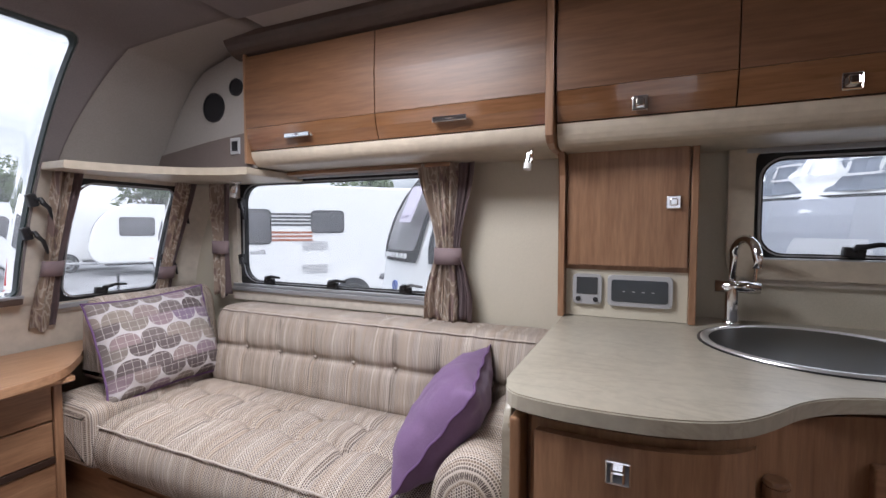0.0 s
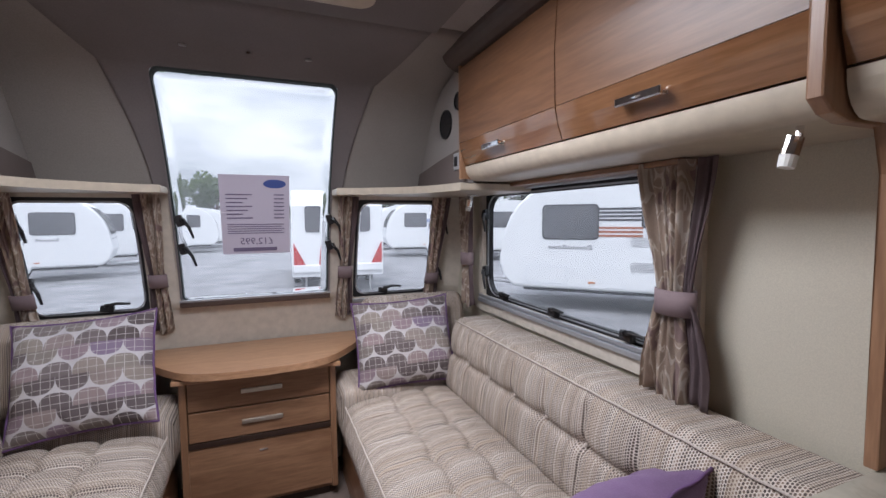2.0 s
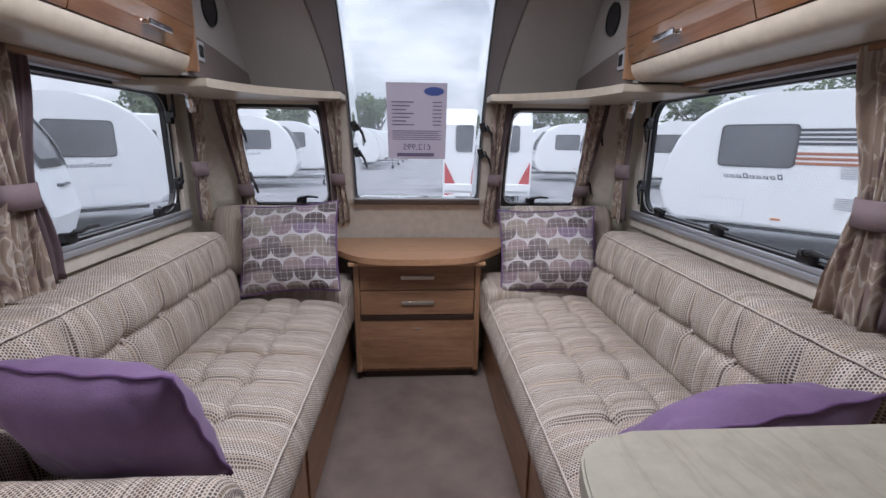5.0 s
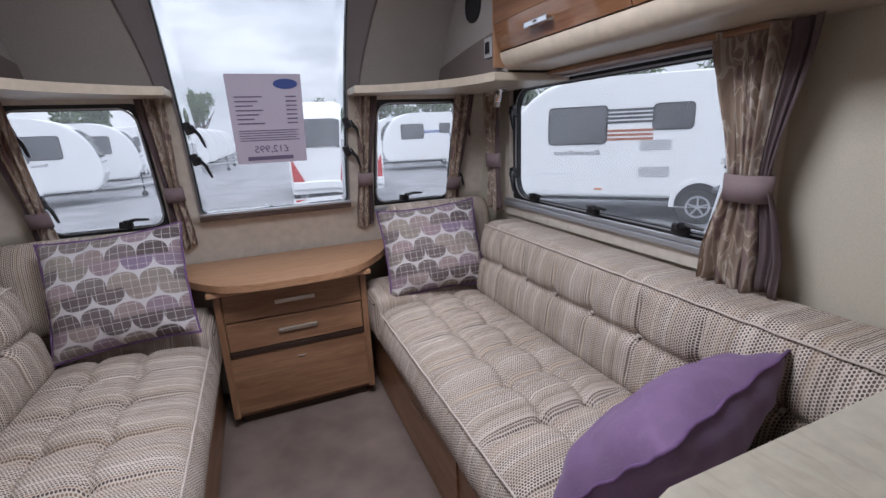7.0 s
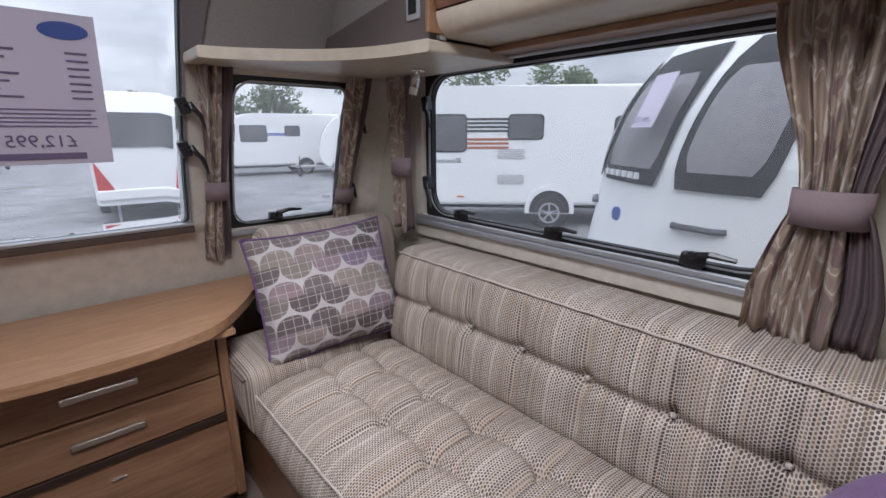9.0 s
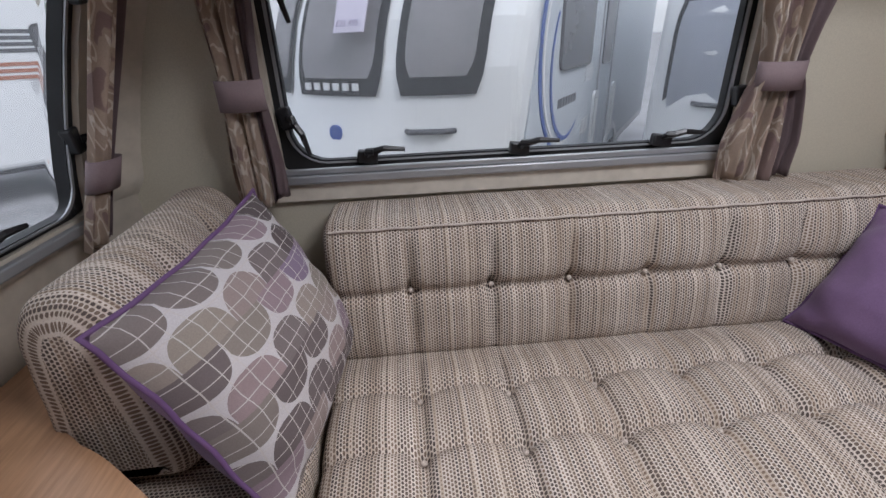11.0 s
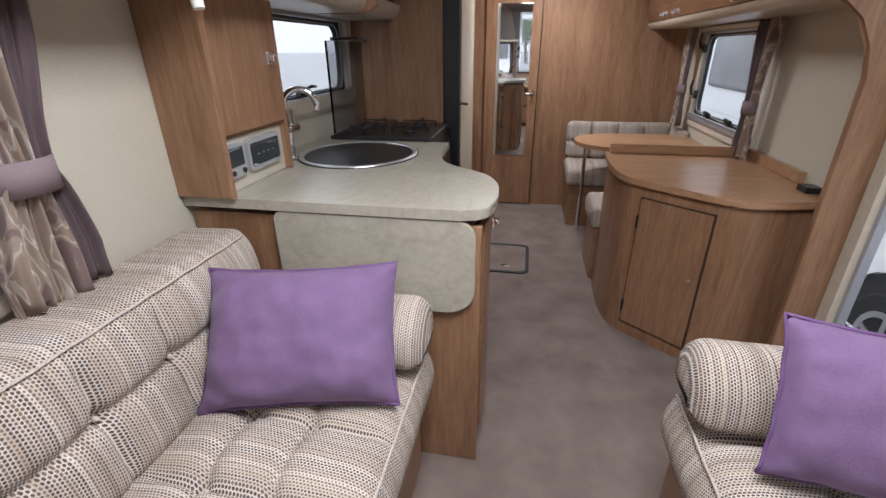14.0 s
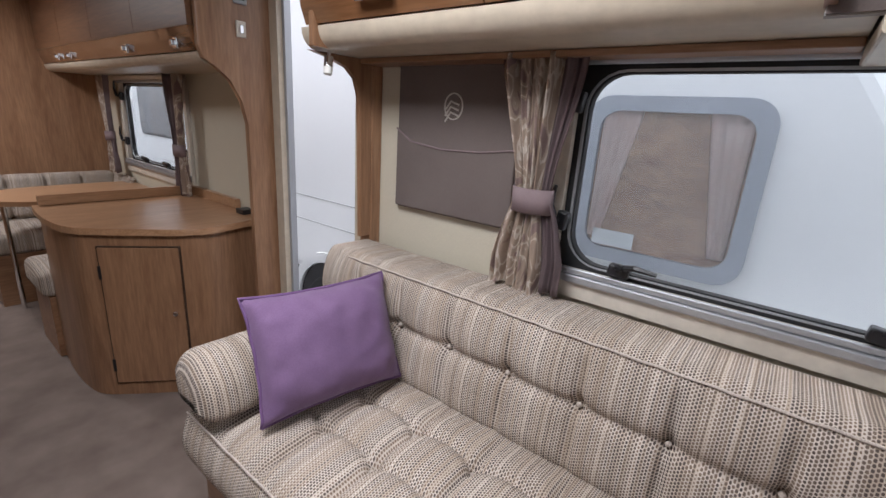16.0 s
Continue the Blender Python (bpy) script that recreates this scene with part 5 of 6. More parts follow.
part("knob", moved(disc((-0.12, 0.016, 0.41), 0.011, "y", 0.014, 16, 0.003), diag), CHROME, dd)
for z in (0.16, 0.6):
    part("hinge", moved(box(0.15, 0.162, 0.012, 0.02, z - 0.03, z + 0.03, 0.002), diag), BLACK, dd)
cap = [(-0.958, -3.52)] + eased([(-0.23, -3.52), (-0.212, -3.3), (-0.215, -3.1), (-0.24, -2.98), (-0.29, -2.91), (-0.56, -2.675), (-0.64, -2.645), (-0.72, -2.65), (-0.94, -2.70)]) + [(-0.945, -2.745), (-0.958, -2.745)]
part("top", prism(cap, "z", 0.767, 0.795, 0.006, 2), TOPWOOD, cb, "beech-coloured curved top")
part("ledge", prism([(-0.958, -3.5), (-0.25, -3.5), (-0.25, -3.475), (-0.93, -3.475), (-0.93, -2.95), (-0.958, -2.95)], "z", 0.796, 0.845, 0.003), TOPWOOD, cb, "raised ledge round the back of the top")
part("socket_block", box(-0.945, -0.885, -2.86, -2.79, 0.796, 0.82, 0.003), BLACK, cb)
cb.location += Vector((-0.125, 0.07, 0))
# partition between the doorway and the dining corner
out = [(-1.083, 0.0), (-0.945, 0.0), (-0.945, 1.24), (-0.93, 1.33), (-0.885, 1.41), (-0.83, 1.455), (-0.78, 1.475), (-0.765, 1.52), (-0.765, 1.984), (-1.083, 1.984)]
structure("partition", prism(out, "y", -2.525, -2.497, 0.006), WOOD, "shaped walnut partition beside the entrance door", "partition")
for nm, x0, x1, z0, z1, lab in (("light_switch", -0.955, -0.915, 1.57, 1.63, "small cream light switch on the partition"), ("wall_display", -0.965, -0.91, 1.69, 1.82, "slim dark control display on the partition")):
    q = thing(nm, ((x0 + x1) / 2, -2.44, z0), lab, "switch")
    part("plate", box(x0, x1, -2.498, -2.488, z0, z1, 0.004), FRAME_WHITE if nm == "light_switch" else GREY_PLASTIC, q)
    part("rocker", box(x0 + 0.012, x1 - 0.012, -2.488, -2.484, z0 + 0.014, z1 - 0.014, 0.002), CHROME if nm == "light_switch" else DARK_GLASS, q)
for y0, y1, hk in ((-3.07, -2.53, -2.66), (-3.66, -3.07, -3.2), (-4.25, -3.66, -4.12), (-4.845, -4.25, -4.38)):
    wall_locker(-1, y0, y1, hk, "dinette_locker", z0=1.50, z1=1.915, grip="knob", label="walnut locker over the dinette with a small chrome knob")
structure("trim_dinette_valance", prism([(-(0.775 + 0.04 * (1 - math.cos(radians(a)))), 1.498 - 0.04 * math.sin(radians(a))) for a in range(0, 91, 15)] + [(-1.084, 1.458), (-1.084, 1.498)], "y", REAR + 0.001, -2.53), CREAM_TRIM, "cream valance under the dinette lockers", "trim")
structure("trim_dinette_cornice", prism([(-(0.79 - 0.085 * math.sin(radians(a))), 1.917 + 0.07 * (1 - math.cos(radians(a)))) for a in range(0, 91, 15)] + [(-0.71, 1.992), (-1.084, 1.992), (-1.084, 1.917)], "y", REAR + 0.001, -2.49), BROWN_TRIM, "dark brown cornice above the dinette lockers", "trim")
curtain(LEFT @ Matrix.Translation((-3.36, 0, 0)) @ Matrix.Diagonal((-1, 1, 1, 1)), 0.17, 1.45, 1.05, 0.79, 0.09, 0.13, 4, 0.022, 21, 0.0, True, 0.5)
curtain(LEFT @ Matrix.Translation((-4.5, 0, 0)), 0.17, 1.45, 1.05, 0.79, 0.09, 0.13, 4, 0.022, 22, 0.0, True, 0.3)
# curved end of the sofa locker over the doorway
structure("trim_locker_corner", prism([(-1.80, 1.484), (-1.80, 1.915), (-1.777, 1.915), (-1.777, 1.484)], "x", -1.083, -0.76, 0.004), WOOD, "walnut end of the overhead lockers by the door", "trim")
structure("trim_end_board", prism([(-1.034, 0.88), (-0.99, 0.88), (-0.985, 1.36), (-0.965, 1.42), (-0.93, 1.45), (-0.87, 1.466), (-0.79, 1.481), (-1.034, 1.482)], "y", -1.855, -1.836, 0.003), WOOD, "walnut end board with a curved top beside the entrance door", "trim")
# storage pocket on the side wall
np_ = thing("wall_pocket", (-1.08, -1.63, 0.99), "taupe cloth wall organiser with a pocket and a pale round emblem", "organiser")
part("panel", prism(rounded(-1.85, -1.38, 0.985, 1.475, 0.01), "x", -1.084, -1.066, 0.004), TAUPE, np_)
part("pocket", prism([(-1.845, 0.99), (-1.385, 0.99), (-1.385, 1.215), (-1.5, 1.20), (-1.65, 1.195), (-1.78, 1.21), (-1.845, 1.25)], "x", -1.066, -1.054, 0.004), TAUPE, np_)
part("trim_line", tube([(-1.053, -1.845, 1.25), (-1.053, -1.78, 1.21), (-1.053, -1.65, 1.195), (-1.053, -1.5, 1.20), (-1.053, -1.385, 1.215)], 0.003, 6), MAUVE, np_)
EMB = material("pale_emblem_thread", (0.5, 0.46, 0.42), 0.6)
part("emblem", join(ring([(-1.62 + 0.036 * math.cos(a * 0.2618), 1.326 + 0.040 * math.sin(a * 0.2618)) for a in range(24)], [(-1.62 + 0.032 * math.cos(a * 0.2618), 1.326 + 0.036 * math.sin(a * 0.2618)) for a in range(24)], "x", -1.066, -1.063),
     *[tube([(-1.064, -1.65, 1.316 - 0.018 * j), (-1.064, -1.63, 1.341 - 0.016 * j), (-1.064, -1.60, 1.331 - 0.016 * j)], 0.003, 6) for j in range(3)]), EMB, np_)
np_.location += Vector((0, 0.115, 0.022))

# ---- the yard outside ----
structure("ground", box(-400, 400, -400, 400, -0.6, -0.55), GRAVEL, "grey gravel yard", "ground")
STRIPE_R, STRIPE_D, STRIPE_B = material("rust_stripe", (0.35, 0.12, 0.06), 0.4), material("dark_grey_stripe", (0.05, 0.05, 0.055), 0.35), material("blue_stripe", (0.03, 0.08, 0.32), 0.35)
TYRE, HUB, RED = material("tyre_rubber", (0.02, 0.02, 0.02), 0.8), material("alloy_wheel", (0.5, 0.5, 0.52), 0.3, 0.8), material("red_lamp", (0.45, 0.02, 0.02), 0.25)
SKIN_GREY = mottled("silver_caravan_skin", (0.50, 0.54, 0.58), (0.56, 0.60, 0.64), 0.8, 0.45, 0.02)
LETTER = material("grey_lettering", (0.07, 0.07, 0.08), 0.4)
# dark panes coloured pale grey, with their reflections put into the colour
PANE_GREY = mottled("reflection_grey_pane", (0.34, 0.33, 0.345), (0.45, 0.43, 0.45), 2.5, 0.12, 0.0)
VAN_GLASS = mottled("smoked_van_pane", (0.07, 0.072, 0.08), (0.13, 0.13, 0.14), 1.5, 0.1, 0.0)
PAPER_W = material("white_paper", (0.78, 0.79, 0.82), 0.7)
LETTER_W = material("white_lettering", (0.75, 0.76, 0.78), 0.4)


def caravan(m, label, length=6.0, width=2.25, nose_r=0.9, side_windows=(), front=True, stripe=None, word="", word_at=(1.8, 0.75), under="", lamps=False, skin=None, panes=((-0.98, -0.40), (-0.33, 0.33), (0.40, 0.98)), bow=0.0, skirt=0.45, glazing=None, axle=-3.6, band=None):
    """A touring caravan: local +x is its front, z 0 the ground; m places its front middle."""
    t = thing("caravan", (0, 0, 0), label, "caravan", "caravans in the yard")
    t.matrix_basis = m
    skin = skin or WHITE_PAINT
    hw = width / 2

    def loc(nm, bm, mt, parent=t, lb="", smooth=False):
        ob = link(nm, bm, mt, None, lb, smooth)
        ob.parent = parent
        return ob
    prof = [(-length, skirt), (-length, 1.0), (-length + 0.05, 2.2), (-length + 0.25, 2.55), (-length + 0.6, 2.62), (-nose_r - 0.6, 2.62)]
    prof += [(-nose_r - 0.6 + (nose_r + 0.5) * math.sin(radians(a)), 2.62 - 1.35 * (1 - math.cos(radians(a)))) for a in range(15, 91, 12)]
    prof += [(-0.03, 0.95), (-0.15, max(0.62, skirt + 0.04)), (-0.35, skirt)]
    shell = prism(prof, "y", -hw, hw, 0.07, 3)

    def drawn_back(x, y):
        """The nose of some vans is rounded in plan."""
        k_ = max(0.0, min(1.0, (x + 1.3) / 0.9))
        return x - bow * k_ * k_ * (3 - 2 * k_) * (abs(y) / hw) ** 2
    if bow:
        for k_ in range(-7, 8):
            bmesh.ops.bisect_plane(shell, geom=shell.verts[:] + shell.edges[:] + shell.faces[:], plane_co=(0, k_ * hw / 8, 0), plane_no=(0, 1, 0))
        for v_ in shell.verts:
            v_.co.x = drawn_back(v_.co.x, v_.co.y)
    body = loc("body", shell, skin, smooth=False)
    for sy in (1, -1):
        for x0, x1, z0, z1 in side_windows:
            wn_ = loc("window", prism(rounded(x0, x1, z0, z1, 0.07), "y", sy * (hw - 0.01), sy * (hw + 0.02), 0.006), VAN_GLASS, body)
            loc("rim", ring(rounded(x0 - 0.03, x1 + 0.03, z0 - 0.03, z1 + 0.03, 0.09), rounded(x0, x1, z0, z1, 0.07), "y", sy * (hw - 0.01), sy * (hw + 0.012)), SEAL, wn_)
        for k_, (mt, dz) in enumerate(stripe or ()):
            loc("stripe", box(-2.8, -2.0, sy * hw - 0.006 if sy > 0 else sy * hw - 0.006, sy * hw + 0.006, 1.5 + dz, 1.5 + dz + 0.045), mt, body)
        for z in (0.85, 1.32):
            loc("vent", join(*[box(-3.1, -2.6, sy * hw - 0.01, sy * hw + 0.008, z + 0.032 * j, z + 0.032 * j + 0.012) for j in range(6)]), GREY_PLASTIC, body) if word else None
        loc("locker_door", ring(rounded(-1.45, -0.62, 0.55, 0.9, 0.03), rounded(-1.438, -0.632, 0.562, 0.888, 0.03), "y", sy * (hw - 0.005), sy * (hw + 0.004)), SKIN_GREY, body)
        loc("marker_lamp", box(-1.98, -1.84, sy * hw - 0.01, sy * hw + 0.014, 0.59, 0.625, 0.004), material("amber_lamp", (0.5, 0.16, 0.03), 0.3), body)
        loc("arch_lining", disc((axle, sy * (hw - 0.03), 0.36), 0.375, "y", sy * 0.034, 28), BLACK, body)
        wheel = loc("wheel", disc((axle, sy * (hw - 0.17), 0.31), 0.31, "y", sy * 0.185, 28, 0.02), TYRE)
        loc("rim", ring([(axle + 0.2 * math.cos(radians(a)), 0.31 + 0.2 * math.sin(radians(a))) for a in range(0, 360, 15)], [(axle + 0.165 * math.cos(radians(a)), 0.31 + 0.165 * math.sin(radians(a))) for a in range(0, 360, 15)], "y", sy * (hw + 0.014), sy * (hw + 0.02)), HUB, wheel)
        loc("spokes", join(*[moved(box(-0.016, 0.016, -0.004, 0.004, 0.0, 0.17), Matrix.Translation((axle, sy * (hw + 0.018), 0.31)) @ Matrix.Rotation(radians(72 * q), 4, "Y")) for q in range(5)], disc((axle, sy * (hw + 0.014), 0.31), 0.045, "y", sy * 0.01, 16)), HUB, wheel)
        arch = loc("wheel_arch", ring([(axle + 0.46 * math.cos(radians(a)), 0.36 + 0.46 * math.sin(radians(a))) for a in range(0, 181, 12)] + [(axle - 0.46, 0.3), (axle + 0.46, 0.3)], [(axle + 0.38 * math.cos(radians(a)), 0.36 + 0.38 * math.sin(radians(a))) for a in range(0, 181, 12)] + [(axle - 0.38, 0.31), (axle + 0.38, 0.31)], "y", sy * (hw - 0.12), sy * (hw + 0.025)), skin, body)
        if word:
            # a slanting maker's mark as plain bars
            marks, x = [], -1.92
            for j_ in range(9 if word == "long" else 6):
                z_, h_2 = 1.25, 0.085 if j_ in (0, 5) else 0.055
                for u0_, u1_, v0_, v1_ in ((0, 0.018, 0, 1), (0.05, 0.066, 0, 1), (0.018, 0.05, 0, 0.22), (0.018, 0.05, 0.78, 1)):
                    marks.append(prism([(x + u0_ + 0.03 * v0_, z_ + h_2 * v0_), (x + u1_ + 0.03 * v0_, z_ + h_2 * v0_), (x + u1_ + 0.03 * v1_, z_ + h_2 * v1_), (x + u0_ + 0.03 * v1_, z_ + h_2 * v1_)], "y", sy * (hw - 0.004), sy * (hw + 0.004)))
                x += 0.095
            loc("mark", join(*marks), LETTER, body)
    loc("underframe", box(-length + 0.3, -0.5, -hw + 0.25, hw - 0.25, 0.36, 0.46), BLACK)
    if front:
        hitch = loc("drawbar", join(tube([(-0.3, -0.35, 0.42), (1.0, 0, 0.43)], 0.04, 8), tube([(-0.3, 0.35, 0.42), (1.0, 0, 0.43)], 0.04, 8), box(0.9, 1.25, -0.04, 0.04, 0.4, 0.48, 0.01)), GREY_PLASTIC)
        loc("jockey_wheel", join(tube([(0.85, 0.12, 0.12), (0.85, 0.12, 0.85)], 0.025, 8), disc((0.85, 0.09, 0.1), 0.1, "y", 0.06, 16)), BLACK, hitch)
        # three panes over the nose
        def on_nose(y0, y1, z0, z1, grow, mt, nm, par):
            bm, cols = bmesh.new(), []
            for j in range(9):
                z = z0 + (z1 - z0) * j / 8
                c_ = 1 - (2.62 - z) / 1.35
                a = math.acos(max(-1.0, min(1.0, 1 - (2.62 - z) / 1.35)))
                x = -nose_r - 0.6 + (nose_r + 0.5) * math.sin(a) + grow
                pinch = 0.035 if j in (0, 8) else 0.008 if j in (1, 7) else 0.0
                ys_ = [y0 + pinch + (y1 - y0 - 2 * pinch) * i / 4 for i in range(5)]
                cols.append([bm.verts.new((drawn_back(x, y_), y_, z)) for y_ in ys_])
            for a_, b_2 in zip(cols, cols[1:]):
                for i in range(4):
                    bm.faces.new((a_[i], a_[i + 1], b_2[i + 1], b_2[i]))
            bmesh.ops.solidify(bm, geom=bm.faces, thickness=0.012)
            return loc(nm, bm, mt, par)
        if band:
            strip_ = on_nose(-0.98, 0.98, 2.0, 2.3, 0.012, band, "fascia", body)
            for j_, y_ in enumerate((-0.62, -0.38, -0.08, 0.12, 0.34)):
                for z0_, z1_, a_, b_ in ((2.09, 2.105, 0.0, 0.17), (2.195, 2.21, 0.0, 0.17), (2.1, 2.2, 0.0, 0.02), (2.1, 2.2, 0.15, 0.17)):
                    on_nose(-y_ - b_, -y_ - a_, z0_, z1_, 0.022, LETTER_W, "mark", strip_)
            broad_ = on_nose(-0.95, 0.95, 1.1, 1.98, 0.012, SEAL, "front_window", body)
            on_nose(-0.92, 0.92, 1.13, 1.96, 0.02, glazing, "pane", broad_)
            on_nose(-0.3, 0.12, 1.2, 1.72, 0.026, PAPER_W, "price_sheet", broad_)
        for y0, y1 in () if band else panes:
            pn = on_nose(y0, y1, 1.48 if bow else 1.42, 2.3, 0.012, SEAL, "front_window", body)
            on_nose(y0 + 0.05, y1 - 0.05, 1.58 if bow else 1.5, 2.14 if bow else 2.24, 0.018, glazing or (PANE_GREY if bow else VAN_GLASS), "pane", pn)
        for sy in (1, -1):
            loc("grab_handle", tube([(drawn_back(-0.1 + a_, y_), sy * y_, 1.28) for a_, y_ in ((0.0, 0.73), (0.04, 0.70), (0.04, 0.50), (0.0, 0.47))], 0.018, 8), LETTER, body)
    if lamps:
        for sy in (1, -1):
            loc("rear_lamp", prism([(sy * (hw - 0.05), 0.75), (sy * (hw - 0.32), 0.75), (sy * (hw - 0.2), 1.0), (sy * (hw - 0.05), 1.3)], "x", -length - 0.03, -length + 0.03), RED, body)
        loc("bumper", box(-length - 0.06, -length + 0.03, -hw + 0.03, hw - 0.03, 0.55, 0.75, 0.03), WHITE_PAINT, body)
        loc("rear_window", prism(rounded(-0.8, 0.8, 1.55, 2.2, 0.08), "x", -length - 0.0, -length + 0.06, 0.005), VAN_GLASS, body)
        loc("steady", join(tube([(-length + 0.2, -0.8, 0.0), (-length + 0.2, -0.8, 0.5)], 0.03, 6), tube([(-length + 0.2, 0.8, 0.0), (-length + 0.2, 0.8, 0.5)], 0.03, 6)), GREY_PLASTIC)
    return t


def parked(x, y, heading):
    return Matrix.Translation((x, y, -0.55)) @ Matrix.Rotation(radians(heading), 4, "Z")


WINS = ((-2.0, -0.98, 1.47, 2.1), (-3.4, -2.8, 1.69, 2.09), (-5.5, -4.7, 1.5, 2.05))
THIN = ((STRIPE_R, 0.0), (STRIPE_R, 0.075), (STRIPE_R, 0.15), (STRIPE_D, 0.3), (STRIPE_D, 0.37), (STRIPE_D, 0.44), (STRIPE_D, 0.51))
bail = caravan(parked(2.78, -0.08, 145), "white caravan with a rounded three-window nose and silver sides", 6.5, 2.1, 0.7, (), skin=WHITE_PAINT, panes=((-0.87, -0.41), (-0.335, 0.335), (0.41, 0.87)), bow=0.45)


def stuck(nm, bm, mt, lb="", smooth=False):
    ob = link(nm, bm, mt, None, lb, smooth)
    ob.parent = bail
    return ob


def swirl(cx, cz, r0, r1, a0, a1, wide, y):
    o, i = [], []
    for k_ in range(25):
        q = k_ / 24
        a, r = radians(a0 + (a1 - a0) * q), r0 + (r1 - r0) * q
        h_2 = wide * math.sin(math.pi * min(1, 0.08 + q * 0.92)) + 0.004
        o.append((cx + (r + h_2) * math.cos(a), cz + (r + h_2) * math.sin(a)))
        i.append((cx + r * math.cos(a), cz + r * math.sin(a)))
    return prism(o + i[::-1], "y", y, y + 0.005)


# its silver flank with blue swirls, a dark window, a door and grab rails
stuck("flank", prism([(-0.75, 0.6), (-0.62, 1.2), (-0.85, 1.9), (-1.25, 2.45), (-6.3, 2.5), (-6.3, 0.6)], "y", 1.045, 1.062), SKIN_GREY, "silver side panel")
stuck("swirl", join(swirl(-1.6, 1.55, 0.88, 0.6, 75, -85, 0.05, 1.063), swirl(-1.65, 1.5, 0.62, 0.42, 40, -115, 0.04, 1.064)), STRIPE_B, "blue painted swirl")
stuck("swirl", join(swirl(-1.6, 1.55, 0.80, 0.54, 70, -90, 0.03, 1.0635)), LETTER_W, "white painted swirl")
stuck("window", prism(rounded(-2.15, -1.24, 1.54, 2.2, 0.07), "y", 1.06, 1.085, 0.006), VAN_GLASS)
stuck("door", ring(rounded(-3.2, -2.55, 0.62, 2.35, 0.06), rounded(-3.17, -2.58, 0.65, 2.32, 0.05), "y", 1.062, 1.07), GREY_PLASTIC)
stuck("door_window", prism(rounded(-3.08, -2.68, 1.5, 2.15, 0.05), "y", 1.06, 1.075, 0.004), VAN_GLASS)
for x in (-2.5, -3.4):
    stuck("grab_rail", ring(rounded(x - 0.09, x + 0.09, 0.72, 1.28, 0.05), rounded(x - 0.05, x + 0.05, 0.77, 1.23, 0.03), "y", 1.06, 1.085), WHITE_PAINT)
for z in (0.95, 1.4):
    stuck("vent", join(*[box(-2.3, -2.05, 1.062, 1.07, z + 0.03 * j, z + 0.03 * j + 0.014) for j in range(5)]), WHITE_PAINT)
stuck("maker_mark", join(*[box(-1.78 + 0.075 * j, -1.73 + 0.075 * j, 1.0625, 1.066, 1.28, 1.345) for j in range(7)]), LETTER)
stuck("nose_mark", join(*[box(-0.10, -0.082, -0.2 + 0.075 * j, -0.165 + 0.075 * j, 1.515, 1.555) for j in range(6)]), LETTER_W)
stuck("badge", disc((-0.1, 0.0, 1.26), 0.05, "x", 0.02, 20), STRIPE_B, "round blue badge")
sale = thing("sale_sheet", (0, 0, 0), "white price sheet in the neighbouring caravan's front window", "sign")
sale.parent = None
sale.matrix_basis = parked(2.78, -0.08, 145)
sheet = link("paper", moved(box(-0.003, 0.003, -0.11, 0.11, -0.17, 0.17), Matrix.Translation((-0.165, 0.18, 1.98)) @ Matrix.Rotation(radians(-24), 4, "Y")), PAPER)
sheet.parent = sale
price = words("£25 495", 0.05, Matrix.Translation((-0.095, 0.18, 1.87)) @ Matrix.Rotation(radians(-24), 4, "Y") @ Matrix.Rotation(radians(90), 4, "Z") @ UPRIGHT, INK, None)
price.parent = sale
caravan(parked(5.42, 6.73, 133), "white caravan with rust and grey stripes along its side", 6.6, 2.25, 0.9, WINS, True, THIN, "long", (1.75, 0.78))
beside = caravan(parked(-3.07, -0.1, 90), "white caravan parked close beside the entrance door", 7.0, 2.2, 0.9, ((-6.7, -5.6, 1.5, 2.0),), True, skirt=0.6, axle=-3.2)
for z in (1.03, 1.22):
    seam_ = link("panel_seam", join(box(-6.9, -2.6, -1.104, -1.1, z, z + 0.006)), GREY_PLASTIC)
    seam_.parent = beside
caravan(parked(-5.9, 8.45, 40), "white caravan with a dark window band and drawbar", 6.6, 2.25, 0.9, WINS, True, ((STRIPE_D, 0.1), (STRIPE_D, 0.2)), "long", (1.75, 0.78))
caravan(parked(2.3, 15.0, 85), "white caravan seen from behind with red rear lamps", 6.0, 2.25, 0.8, WINS, False, None, "", (1.8, 0.75), "", True)
caravan(parked(-4.6, 16.0, 10), "white caravan with a dark side window in a row", 6.0, 2.2, 0.9, WINS, True, None, "short", (1.75, 0.78))
caravan(parked(-4.4, 20.5, 8), "white caravan with a dark side window in a row", 6.0, 2.2, 0.9, WINS, True, None, "short", (1.75, 0.78))
for j in range(5):
    caravan(parked(-2.4 + 0.2 * j, 27.0 + 4.2 * j, 8), "white caravan far along the row", 6.0, 2.2, 0.9, WINS, True)
for j in range(4):
    caravan(parked(5.6 + 0.5 * j, 19.5 + 5.0 * j, 170), "white caravan in the row across the yard", 6.0, 2.2, 0.9, WINS, True, ((STRIPE_B, 0.2), (STRIPE_B, 0.26)) if j == 0 else None)
# its pale blue pane has the bright sky's reflection painted into the colour
caravan(parked(2.5, -3.11, 145), "white caravan nose close behind the kitchen window", 6.5, 2.1, 0.7, (), skin=WHITE_PAINT, panes=((-0.87, -0.41), (-0.335, 0.335), (0.41, 0.87)), bow=0.45, glazing=material("sky_reflection_pane", (0.58, 0.61, 0.68), 0.15), band=material("blue_grey_fascia", (0.26, 0.3, 0.37), 0.3))
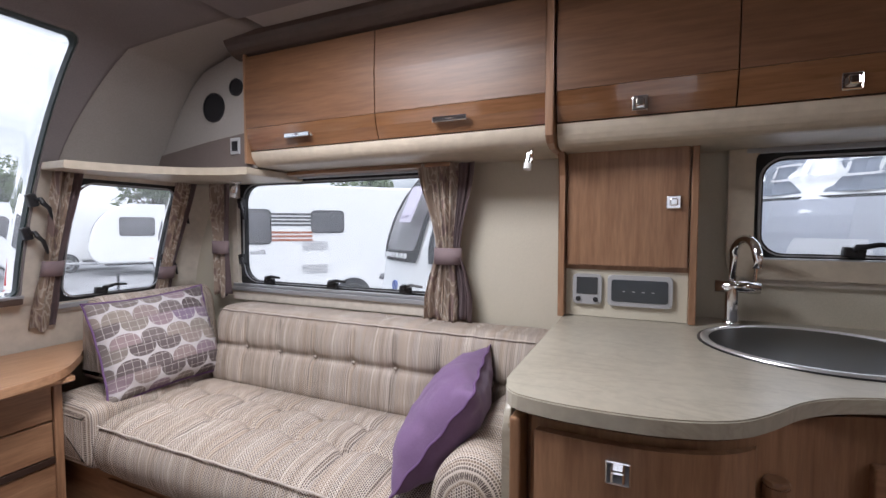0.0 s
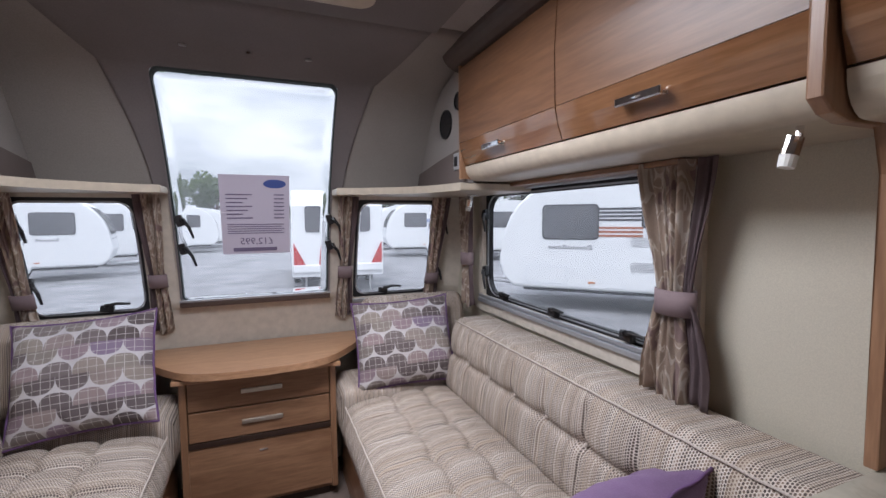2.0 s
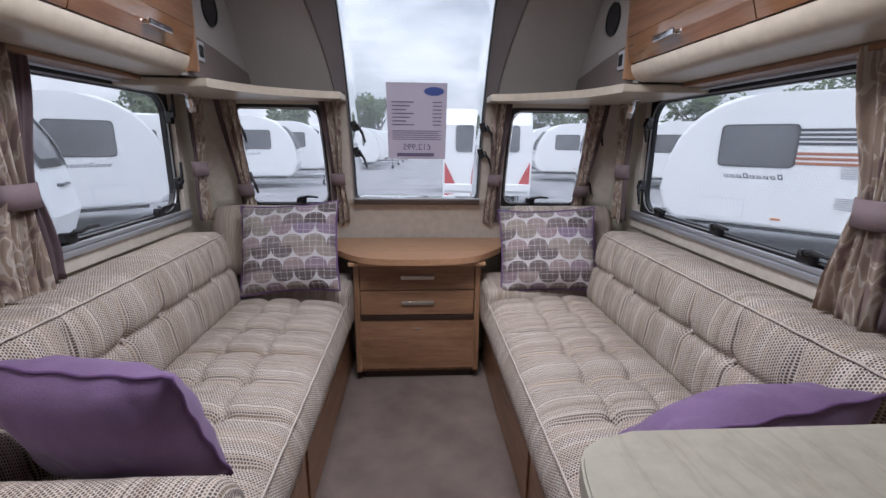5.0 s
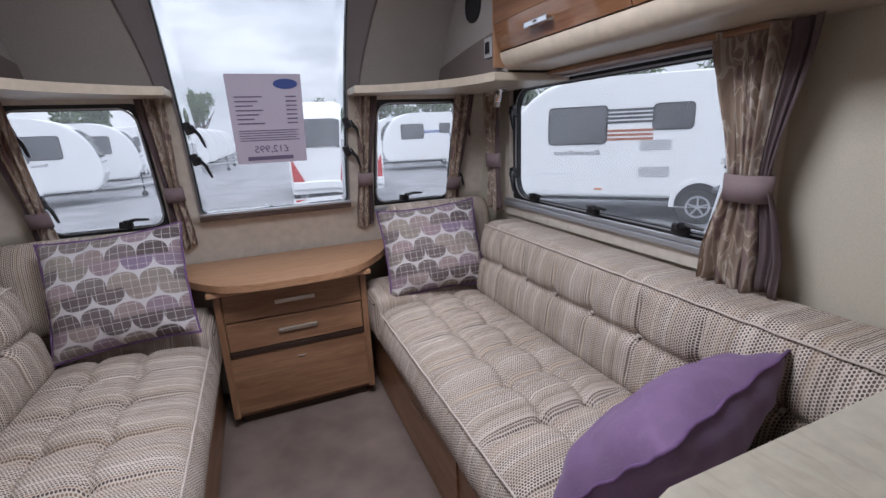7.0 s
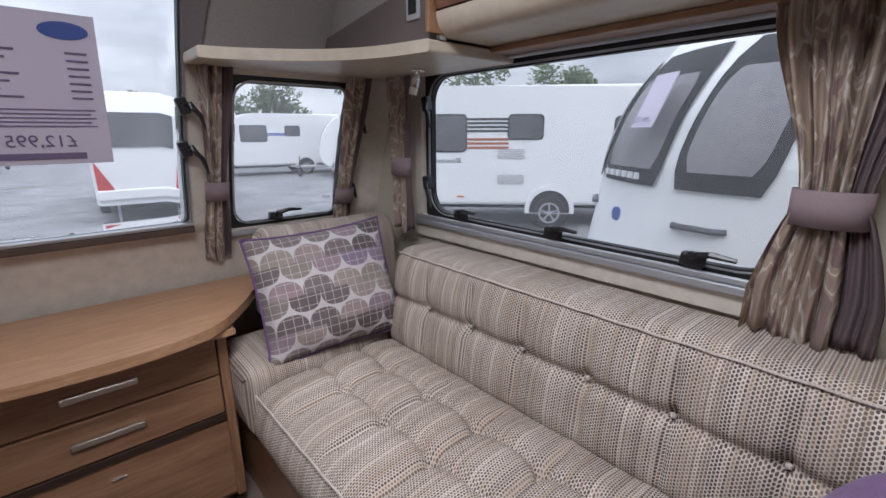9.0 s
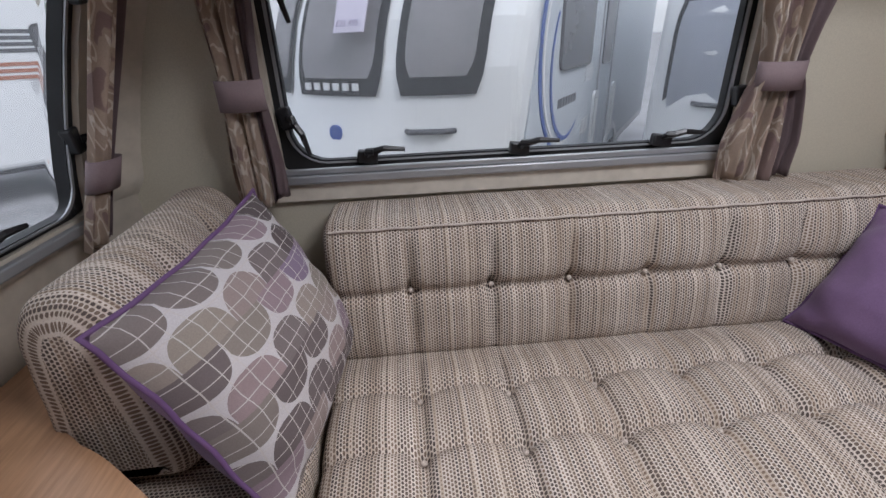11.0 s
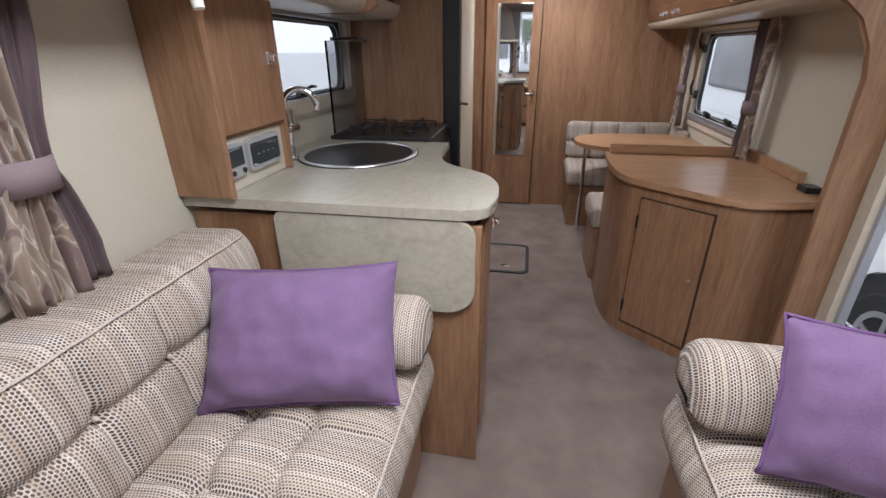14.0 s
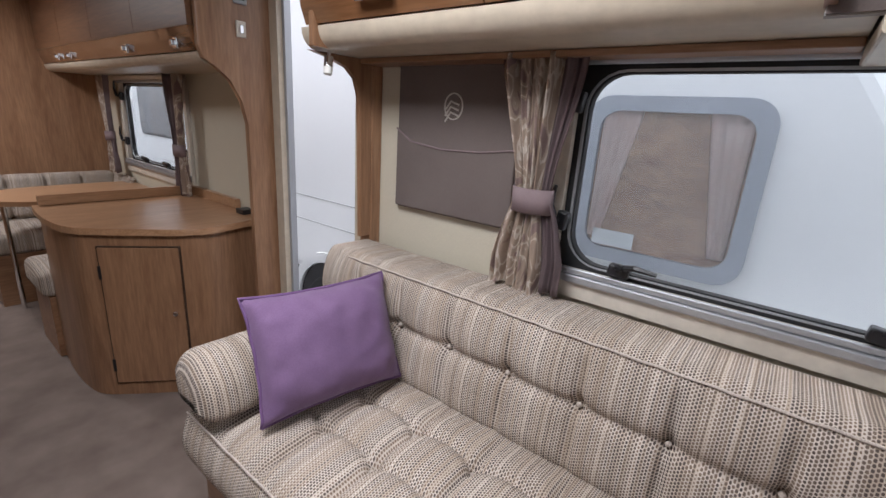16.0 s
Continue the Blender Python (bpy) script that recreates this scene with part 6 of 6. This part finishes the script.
caravan(parked(-4.35, 3.7, 38), "white caravan nose in front of the dark-banded one", 6.0, 2.1, 0.9, (), True, bow=0.3)
caravan(parked(9.0, 16.5, 150), "white caravan beyond the striped one", 6.0, 2.2, 0.9, WINS, True)
caravan(parked(-9.5, 13.5, 60), "white caravan behind the row", 6.0, 2.2, 0.9, WINS, True)

# the pale curtained window of the caravan beside the door
nw = thing("neighbour_window", (-1.96, -1.08, 0.74), "grey-framed caravan window with pale curtains drawn aside", "window")
part("frame", ring(rounded(-1.42, -0.73, 0.74, 1.45, 0.1), rounded(-1.36, -0.79, 0.80, 1.39, 0.08), "x", -1.955, -1.925), mottled("grey_window_frame", (0.25, 0.275, 0.33), (0.30, 0.325, 0.38), 3.0, 0.35, 0.02), nw)
part("interior", box(-1.9515, -1.947, -1.37, -0.78, 0.79, 1.40), wood("warm_wood_inside", (0.20, 0.12, 0.085), (0.42, 0.27, 0.19), (0.9, 3, 9)), nw, "warm wooden interior behind the pane")
for y0, y1, y2, y3 in ((-1.35, -1.19, -1.35, -1.30), (-0.80, -0.95, -0.80, -0.86)):
    bm = bmesh.new()
    rows_ = []
    for j in range(13):
        q = j / 12
        rows_.append([bm.verts.new((-1.938 + 0.006 * math.sin(i * 1.9), (y0 + (y2 - y0) * q) + ((y1 + (y3 - y1) * q) - (y0 + (y2 - y0) * q)) * i / 12, 1.39 - 0.55 * q)) for i in range(13)])
    for r0_, r1_ in zip(rows_, rows_[1:]):
        for i in range(12):
            bm.faces.new((r0_[i], r0_[i + 1], r1_[i + 1], r1_[i]))
    bmesh.ops.solidify(bm, geom=bm.faces, thickness=0.0015)
    part("curtain", bm, mottled("pale_pink_voile", (0.80, 0.60, 0.54), (0.88, 0.74, 0.70), 6.0, 0.8, 0.1), nw, "pale pink curtain", True)
part("pane", prism(rounded(-1.365, -0.785, 0.795, 1.395, 0.08), "x", -1.9285, -1.9265), material("clear_acrylic", (0.95, 0.96, 0.97), 0.0, 0.0, Transmission_Weight=1.0, IOR=1.12), nw).visible_shadow = False
part("sticker", box(-1.9264, -1.9255, -1.32, -1.14, 0.81, 0.88), material("clear_label", (0.5, 0.53, 0.55), 0.4), nw)

# trees beyond the yard
LEAF_A, LEAF_B = mottled("tree_leaves", (0.045, 0.075, 0.022), (0.085, 0.13, 0.04), 3.0, 0.7), mottled("tree_bark", (0.07, 0.05, 0.035), (0.11, 0.08, 0.06), 9.0, 0.9)


def tree_thing(x, y, height, seed):
    rnd = random.Random(seed)
    t = thing("tree", (x, y, -0.55), "broad green tree beyond the yard", "tree", "trees beyond the yard")
    part("trunk", tube([(x, y, -0.55), (x + 0.2, y, height * 0.3), (x + 0.1, y + 0.2, height * 0.7)], [0.3, 0.22, 0.08], 8), LEAF_B, t)
    limbs = []
    for k_ in range(6):
        a = k_ * 1.05 + rnd.random()
        limbs.append(tube([(x + 0.15, y, height * 0.3 + 0.1 * k_), (x + 1.6 * math.cos(a), y + 1.6 * math.sin(a), height * 0.55 + 0.15 * k_)], [0.1, 0.03], 5))
    part("limb", join(*limbs), LEAF_B, t)
    verts, faces = [], []
    blobs = [(rnd.gauss(0, height * 0.2), rnd.gauss(0, height * 0.2), height * rnd.uniform(0.4, 0.88), height * rnd.uniform(0.1, 0.2)) for _ in range(16)]
    for bx, by, bz, br in blobs:
        for _ in range(150):
            d_ = Vector((rnd.gauss(0, 1), rnd.gauss(0, 1), rnd.gauss(0, 1))).normalized() * br * rnd.uniform(0.55, 1.05)
            c_ = Vector((x + bx, y + by, bz)) + d_
            sz = rnd.uniform(0.14, 0.3)
            u_ = Vector((rnd.gauss(0, 1), rnd.gauss(0, 1), rnd.gauss(0, 1))).normalized()
            v_ = u_.orthogonal().normalized()
            n0 = len(verts)
            verts += [c_ - u_ * sz, c_ + v_ * sz * 0.5, c_ + u_ * sz, c_ - v_ * sz * 0.5]
            faces.append((n0, n0 + 1, n0 + 2, n0 + 3))
    me = bpy.data.meshes.new("crown")
    me.from_pydata([tuple(v) for v in verts], [], faces)
    me.materials.append(LEAF_A)
    ob = new("crown", me)
    ob.parent = t
    ob.matrix_parent_inverse = Matrix.Translation(-t.location)


for k_, (x, y, h_) in enumerate(((-22, 38, 6.5), (-13, 47, 5.5), (-5, 56, 6.5), (1, 60, 5.0), (9, 58, 5.5), (14, 50, 6.5), (19, 46, 7.0), (24, 36, 6.5), (29, 27, 7.5), (30, 18, 7.0), (-32, 30, 6.5), (-33, 16, 7.0))):
    tree_thing(x, y, h_, k_)
